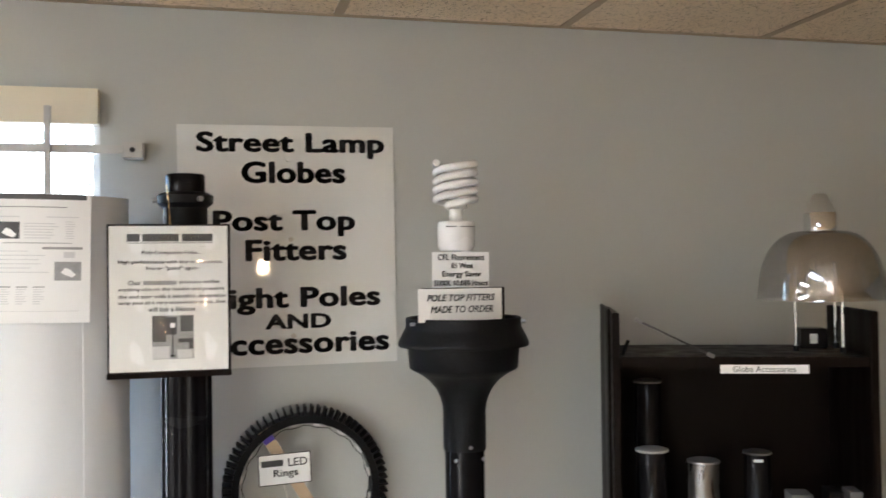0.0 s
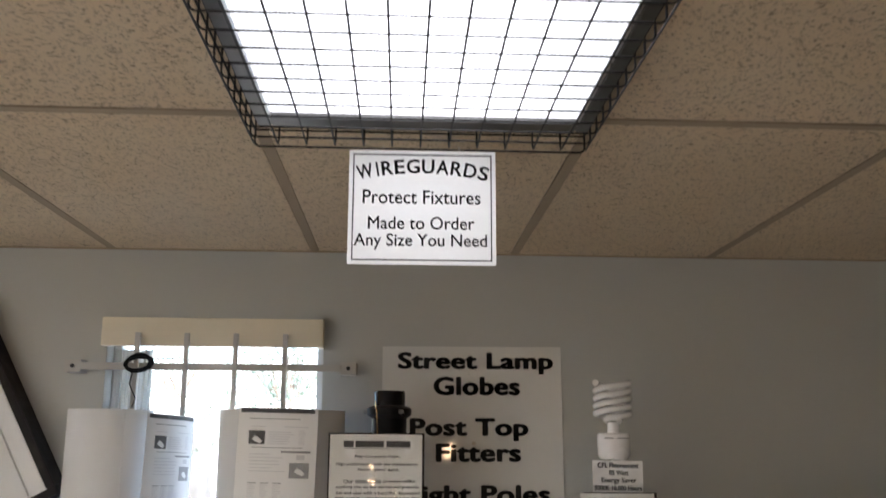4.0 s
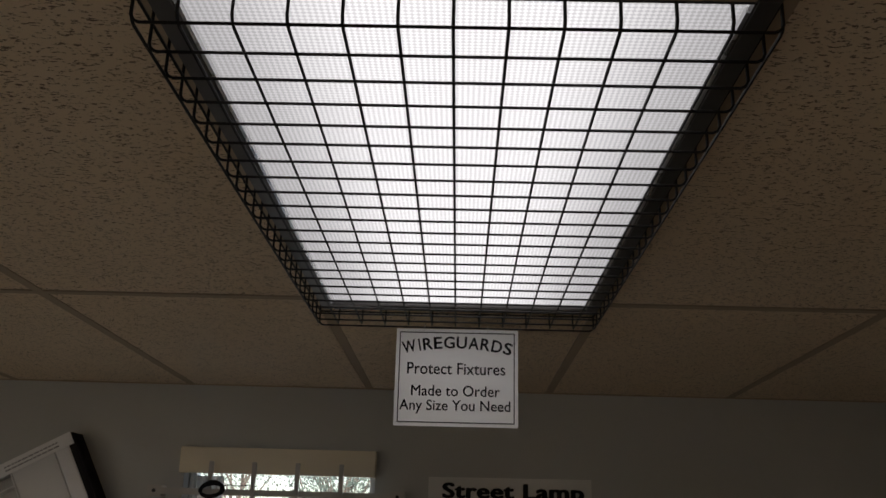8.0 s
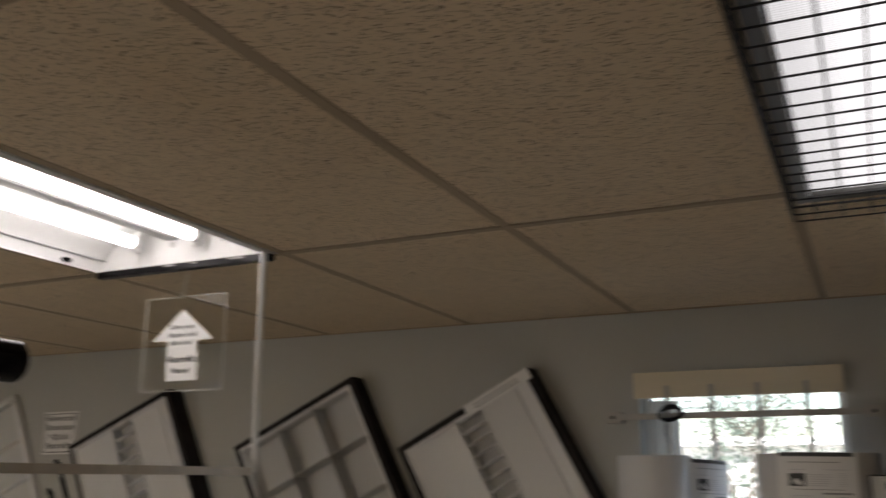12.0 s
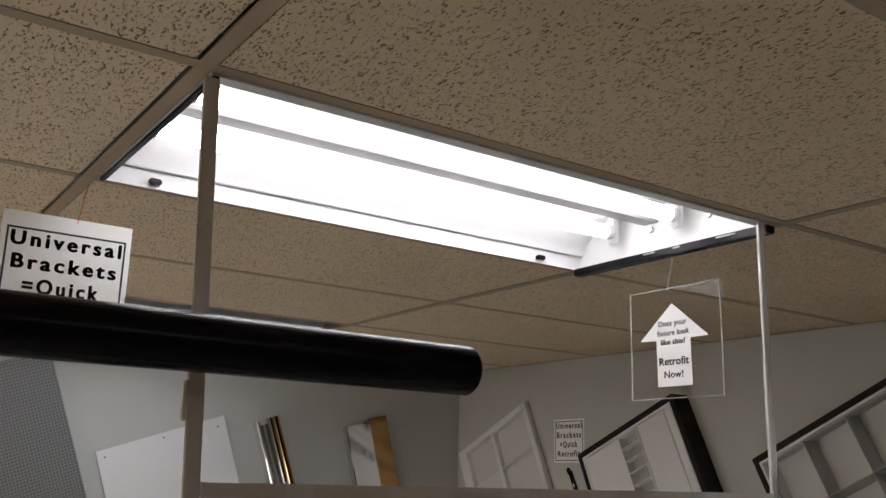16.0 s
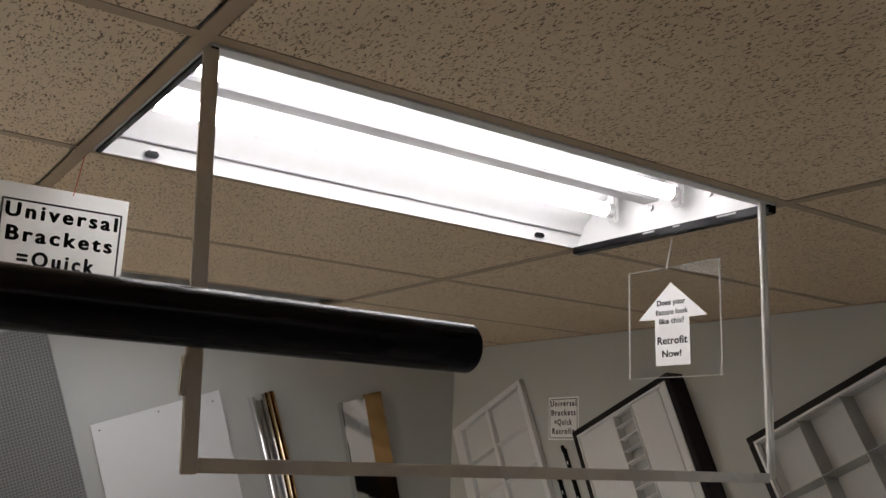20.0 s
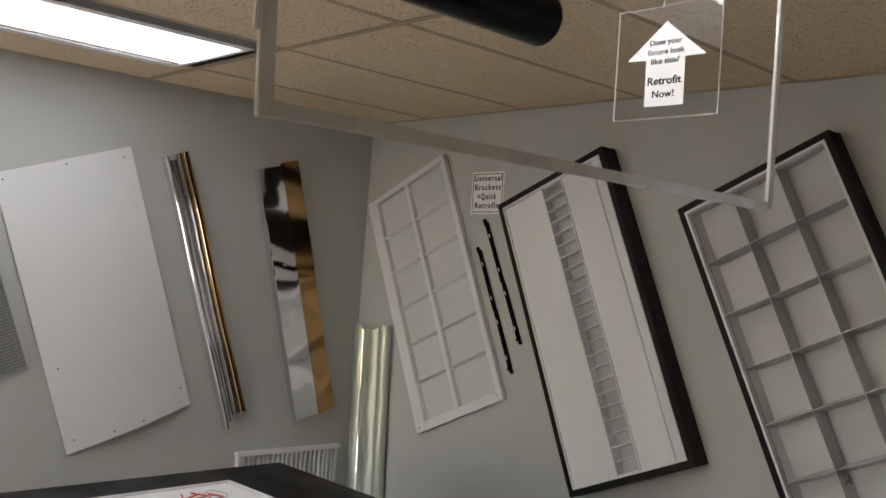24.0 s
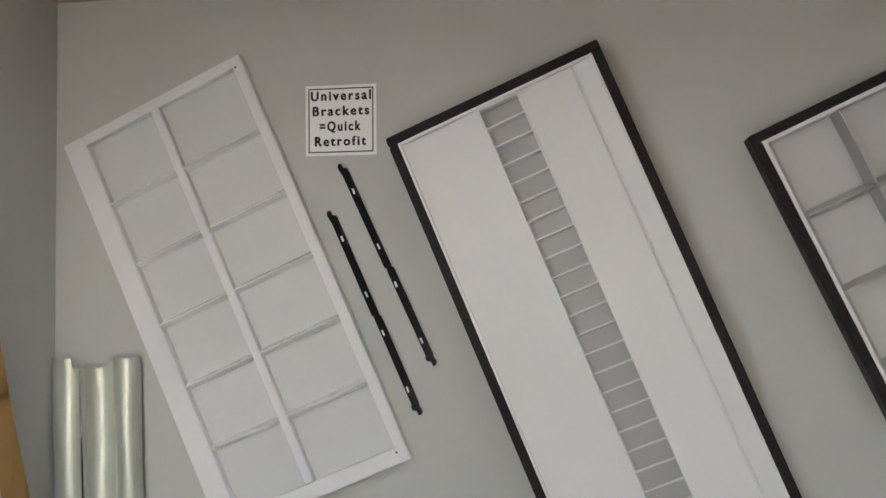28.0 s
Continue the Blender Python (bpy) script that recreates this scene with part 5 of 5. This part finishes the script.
for i in range(n):
    A_, B_ = rings[i], rings[(i + 1) % n]
    for k in range(4):
        bm.faces.new((A_[k], A_[(k + 1) % 4], B_[(k + 1) % 4], B_[k]))
part("band", bm, M_BLACK, ring, "", True)
base_bm = bmesh.new()
quad_box(base_bm, 0.1755, 0.1975, -0.0022, 0.0022, 0.004, 0.058)
fin = part("fin", base_bm, M_BLACK, ring)
for i in range(1, 72):
    f = new("fin", fin.data)
    f.parent = ring
    f.matrix_local = Matrix.Rotation(2 * math.pi * i / 72, 4, "Z")
for i in range(16):
    a = 2 * math.pi * i / 16 + 0.2
    bm = bmesh.new()
    bmesh.ops.create_uvsphere(bm, u_segments=10, v_segments=6, radius=1, matrix=Matrix.Rotation(a, 4, "Z") @ Matrix.Translation((0.155, 0, 0.045)) @ Matrix.Diagonal((0.004, 0.013, 0.008, 1)))
    part("led_pad", bm, M_CFL, ring, "", True)
bm = bmesh.new()
path_rod(bm, [((0.150 + 0.003 * math.sin(i * 1.7)) * math.cos(i * 0.1), (0.150 + 0.003 * math.sin(i * 1.7)) * math.sin(i * 0.1), 0.05) for i in range(63)], 0.001, 5)
part("strip_wire", bm, M_WOOD, ring, "", True)
stick = thing("paint_stick", on_wall("back", 0.409, 1.407, 31.5, 0.065), "bare wooden paint stick taped across the ring", "stick")
box("stick", (-0.014, 0.014, -0.46, 0.0, 0.0, 0.004), M_STICK, stick, bevel=0.001)
box("tape", (-0.0145, 0.0145, -0.033, -0.014, 0.0042, 0.005), M_PURPLE, stick, "purple tape band")
card = thing("ring_card", on_wall("back", 0.398, 1.274, 2.5, 0.074), "small white card with black lettering on the paint stick", "card")
box("card", (0, 0.126, 0, 0.075, 0, 0.0012), M_PAPER, card)
bars("frame_line", border(0, 0.126, 0, 0.075, 0.0018), 0.0013, M_INK, card)
bars("name_bar", [(0.008, 0.060, 0.045, 0.060)], 0.0013, M_DARKPRINT, card)
lettering("LED", 0.072, 0.118, 0.043, 0.062, 0.0018, card, bold=0.01)
lettering("Rings", 0.036, 0.094, 0.014, 0.037, 0.0018, card, bold=0.01)
rods("loose_wire", [((0.058, 0.0, 0.0), (0.064, -0.02, 0.002)), ((0.064, -0.02, 0.002), (0.068, -0.05, 0.0))], 0.0012, M_STRING, card)

# pole-top fitter with cards and spiral lamp
FX, FY = 0.842, -0.33
fit = thing("pole_top_fitter", pose(FX, FY, 0.008), "black bell-shaped pole top fitter on a round black pole", "pole fitter")
turned("pole", [(0.0445, -0.008), (0.0445, 1.388)], M_GLOSSBLACK, fit, seg=40)
turned("bell", [(0.0475, 1.380), (0.0480, 1.383), (0.0480, 1.467), (0.0500, 1.482), (0.0545, 1.499), (0.0640, 1.518), (0.0790, 1.536), (0.0990, 1.551), (0.1190, 1.561), (0.1220, 1.565), (0.1260, 1.612)], M_BLACK, fit, seg=48)
turned("rim", [(0.127, 1.611), (0.146, 1.613), (0.1475, 1.617), (0.1465, 1.623), (0.141, 1.635), (0.134, 1.648), (0.1305, 1.655), (0.130, 1.675), (0.128, 1.677), (0.125, 1.675), (0.124, 1.640)], M_BLACK, fit, seg=48)
for a in (-20, 200):
    bm = bmesh.new()
    c, s_ = math.cos(radians(a)), math.sin(radians(a))
    rod(bm, (0.128 * c, 0.128 * s_, 1.666), (0.140 * c, 0.140 * s_, 1.666), 0.004, 8)
    part("thumb_screw", bm, M_STEEL, fit, "", True)
for a in (230, 270, 318):
    bm = bmesh.new()
    c, s_ = math.cos(radians(a)), math.sin(radians(a))
    zz, rr = (1.392, 0.0480) if a == 270 else (1.362, 0.0445)
    rod(bm, (rr * c, rr * s_, zz), ((rr + 0.005) * c, (rr + 0.005) * s_, zz), 0.004, 8)
    part("set_screw", bm, M_STEEL, fit, "", True)
turned("socket", [(0.020, 1.640), (0.020, 1.828), (0.030, 1.830)], M_ENAMEL, fit)
c1 = thing("fitter_card", on_wall("back", 0.722, 1.679, 0, 0.405), "white card with italic capitals propped on the fitter rim", "card")
bm = bmesh.new()
strip(bm, [(0.0, 0.0), (0.05, 0.004), (0.10, 0.006), (0.15, 0.004), (0.188, 0.0)], 0.0, 0.072, 0.0008, 2)
part("card", bm, M_GLOSSPAPER, c1, "", True)
box("backing", (0.010, 0.195, -0.002, 0.0740, -0.004, -0.002), M_BLACKTAPE, c1, "black backing card")
lettering("POLE TOP FITTERS", 0.018, 0.170, 0.045, 0.060, 0.0072, c1, M_INK, bold=0.028, shear=0.25)
lettering("MADE TO ORDER", 0.026, 0.166, 0.020, 0.035, 0.0072, c1, M_INK, bold=0.028, shear=0.25)
c2 = thing("lamp_card", on_wall("back", 0.761, 1.751, -0.5, 0.372), "small white card with lamp data propped under the spiral lamp", "card")
bm = bmesh.new()
strip(bm, [(0.0, 0.0), (0.065, 0.003), (0.130, 0.0)], 0.0, 0.080, 0.0008, 2)
part("card", bm, M_PAPER, c2, "", True)
for txt, a, b, y0, y1 in (("CFL Fluorescent", 0.012, 0.118, 0.062, 0.075), ("85 Watt", 0.042, 0.092, 0.044, 0.056), ("Energy Saver", 0.022, 0.112, 0.022, 0.038), ("5000K 10,000 Hours", 0.004, 0.126, 0.004, 0.018)):
    lettering(txt, a, b, y0, y1, 0.0042, c2, M_INK, bold=0.028)
cfl = thing("spiral_lamp", pose(FX - 0.014, FY, 1.834), "unlit white compact fluorescent lamp with a spiral tube", "lamp bulb")
turned("base", [(0.036, 0.0), (0.042, 0.010), (0.043, 0.050), (0.042, 0.062), (0.038, 0.066)], M_CFL, cfl)
turned("neck", [(0.016, 0.066), (0.015, 0.088), (0.018, 0.094)], M_CFL, cfl)
bm = bmesh.new()
for k in (0, 1):
    pts = []
    for i in range(120):
        u = i / 119
        a = 2 * math.pi * 2.5 * u + math.pi * k
        r = 0.044 * min(1, 0.35 + u * 6)
        pts.append((r * math.cos(a), r * math.sin(a), 0.098 + 0.100 * u))
    path_rod(bm, pts, 0.0085, 10)
part("spiral_tube", bm, M_CFL, cfl, "", True)
bars_bm = bmesh.new()
quad_box(bars_bm, -0.034, -0.010, -0.0435, -0.0425, 0.052, 0.054)
quad_box(bars_bm, 0.000, 0.030, -0.0435, -0.0425, 0.052, 0.054)
part("base_print", bars_bm, M_DARKPRINT, cfl)

# dark shelf unit with accessories, turned a little from the wall
SHELF = Matrix.Translation((0.023, -0.021, 0.004)) @ pose(0.28, -2.35, 1.80) @ Matrix.Scale(1.083, 4) @ pose(-0.28, 2.35, -1.80) @ pose(1.100, -0.500, 0, 0, 0, -20)
SW_, SD = 0.540, 0.30
sh = thing("shelf_unit", SHELF, "dark espresso wooden shelf unit with tall side posts", "shelf unit")
for x in (-0.004, SW_ - 0.016):
    box("side", (x, x + 0.016, 0, SD, 0.134, 1.692), M_WOOD, sh, bevel=0.002)
box("side_trim", (-0.011, -0.004, 0.04, SD, 0.134, 1.699), M_WOOD, sh, bevel=0.002)
box("back", (0.012, SW_ - 0.016, SD - 0.008, SD, 0.134, 1.590), M_WOOD, sh)
for z in (0.23, 0.55, 0.87, 1.20, 1.598):
    box("shelf", (0.012, SW_ - 0.016, 0.004, SD - 0.008, z - 0.022, z), M_WOOD, sh, bevel=0.002)
lab = box("shelf_label", (0, 0.180, 0, 0.018, 0, 0.001), M_PAPER, sh, "white shelf label strip")
lab.matrix_local = pose(0.220, 0.0035, 1.563) @ Matrix.Rotation(radians(90), 4, "X")
lettering("Globe Accessories", 0.026, 0.154, 0.003, 0.0155, 0.0014, lab)

rodt = thing("metal_rod", SHELF, "thin metal rod leaning on the shelf top", "rod")
RA, RB = Vector((0.053, 0.010, 1.674)), Vector((0.208, 0.004, 1.598))
rods("rod", [(RA, RB)], 0.0022, M_DARKSTEEL, rodt)
dv = (RB - RA).normalized() * 0.008
for q in (RA, RB - dv):
    bm = bmesh.new()
    rod(bm, q - dv, q + dv, 0.0045, 8)
    part("tip", bm, M_STEEL, rodt, "", True)
rods("prop", [((0.020, 0.03, 1.600), (0.034, 0.05, 1.628))], 0.004, M_BLACK, rodt)


def canister(x, y, r, top, material, label, rim=None, z=1.20):
    t = thing("canister", SHELF @ pose(x, y, z), label, "canister", "canisters on the shelf")
    turned("body", [(r, 0.0), (r, top - z - 0.004), (r - 0.003, top - z)], material, t)
    if rim:
        turned("lid", [(r + 0.002, top - z - 0.003), (r + 0.002, top - z + 0.001), (r - 0.004, top - z + 0.003)], rim, t)
    return t


canister(0.085, 0.155, 0.030, 1.528, M_GLOSSBLACK, "tall glossy black tube standing on the shelf", M_DARKSTEEL)
canister(0.084, 0.075, 0.034, 1.388, M_GLOSSBLACK, "black canister with a grey lid on the shelf", M_COVER)
canister(0.194, 0.075, 0.033, 1.365, M_CUP, "dull brushed metal cup on the shelf", M_STEEL)
t = canister(0.308, 0.075, 0.028, 1.385, M_GLOSSBLACK, "black canister with a small white tag on the shelf", M_DARKSTEEL)
box("tag", (-0.014, 0.006, -0.0295, -0.0280, 0.168, 0.174), M_PAPER, t)
# The two pale cartons carry the shelf's shade in their colour
for x, w, top, mt in ((0.395, 0.045, 1.298, M_SHADECARTON), (0.465, 0.028, 1.306, M_BLACK), (0.506, 0.026, 1.306, M_SHADECARTON)):
    t = thing("small_carton", SHELF @ pose(x, 0.08, 1.20), "small carton standing on the shelf", "carton", "small cartons on the shelf")
    box("carton", (-w / 2, w / 2, -0.03, 0.03, 0, top - 1.20), mt, t, bevel=0.001)

dome = thing("dome_reflector", SHELF @ pose(0.470, 0.15, 1.598), "polished metal dome reflector on three thin rods", "reflector")
DR = 0.137
prof = [(DR, 0.113), (DR - 0.001, 0.118)]
for i in range(1, 15):
    a = radians(90 * i / 14)
    prof.append((0.036 + (DR - 0.038) * math.cos(a) ** 0.8, 0.118 + 0.148 * math.sin(a)))
bm = bmesh.new()
rings_ = []
for r, z in prof:
    rings_.append([bm.verts.new((r * math.cos(2 * math.pi * i / 64), r * math.sin(2 * math.pi * i / 64), z)) for i in range(64)])
for A_, B_ in zip(rings_, rings_[1:]):
    for i in range(64):
        bm.faces.new((A_[i], A_[(i + 1) % 64], B_[(i + 1) % 64], B_[i]))
bmesh.ops.solidify(bm, geom=list(bm.faces), thickness=0.0015)
part("dome", bm, M_CHROME, dome, "", True)
turned("neck", [(0.0355, 0.264), (0.0355, 0.304), (0.033, 0.307)], M_CHROME, dome, seg=48)
turned("cap", [(0.033, 0.307), (0.016, 0.345), (0.011, 0.349)], M_ALU, dome, seg=48)
for x, y in ((-0.062, -0.02), (0.026, -0.060), (0.044, 0.05)):
    bm = bmesh.new()
    rod(bm, (x, y, 0.0), (x, y, 0.20), 0.003, 10)
    part("leg_rod", bm, M_ALU, dome, "", True)
    bm = bmesh.new()
    rod(bm, (x, y, 0.0), (x, y, 0.012), 0.007, 10)
    part("foot", bm, M_BLACK, dome, "", True)
blk = thing("ballast_block", SHELF @ pose(0.462, 0.21, 1.598), "small black ballast block with a pale tag on the shelf", "ballast")
box("block", (-0.030, 0.030, -0.03, 0.03, 0, 0.046), M_GLOSSBLACK, blk, bevel=0.003)
box("tag", (-0.010, 0.006, -0.0315, -0.0301, 0.012, 0.034), M_PAPER, blk)
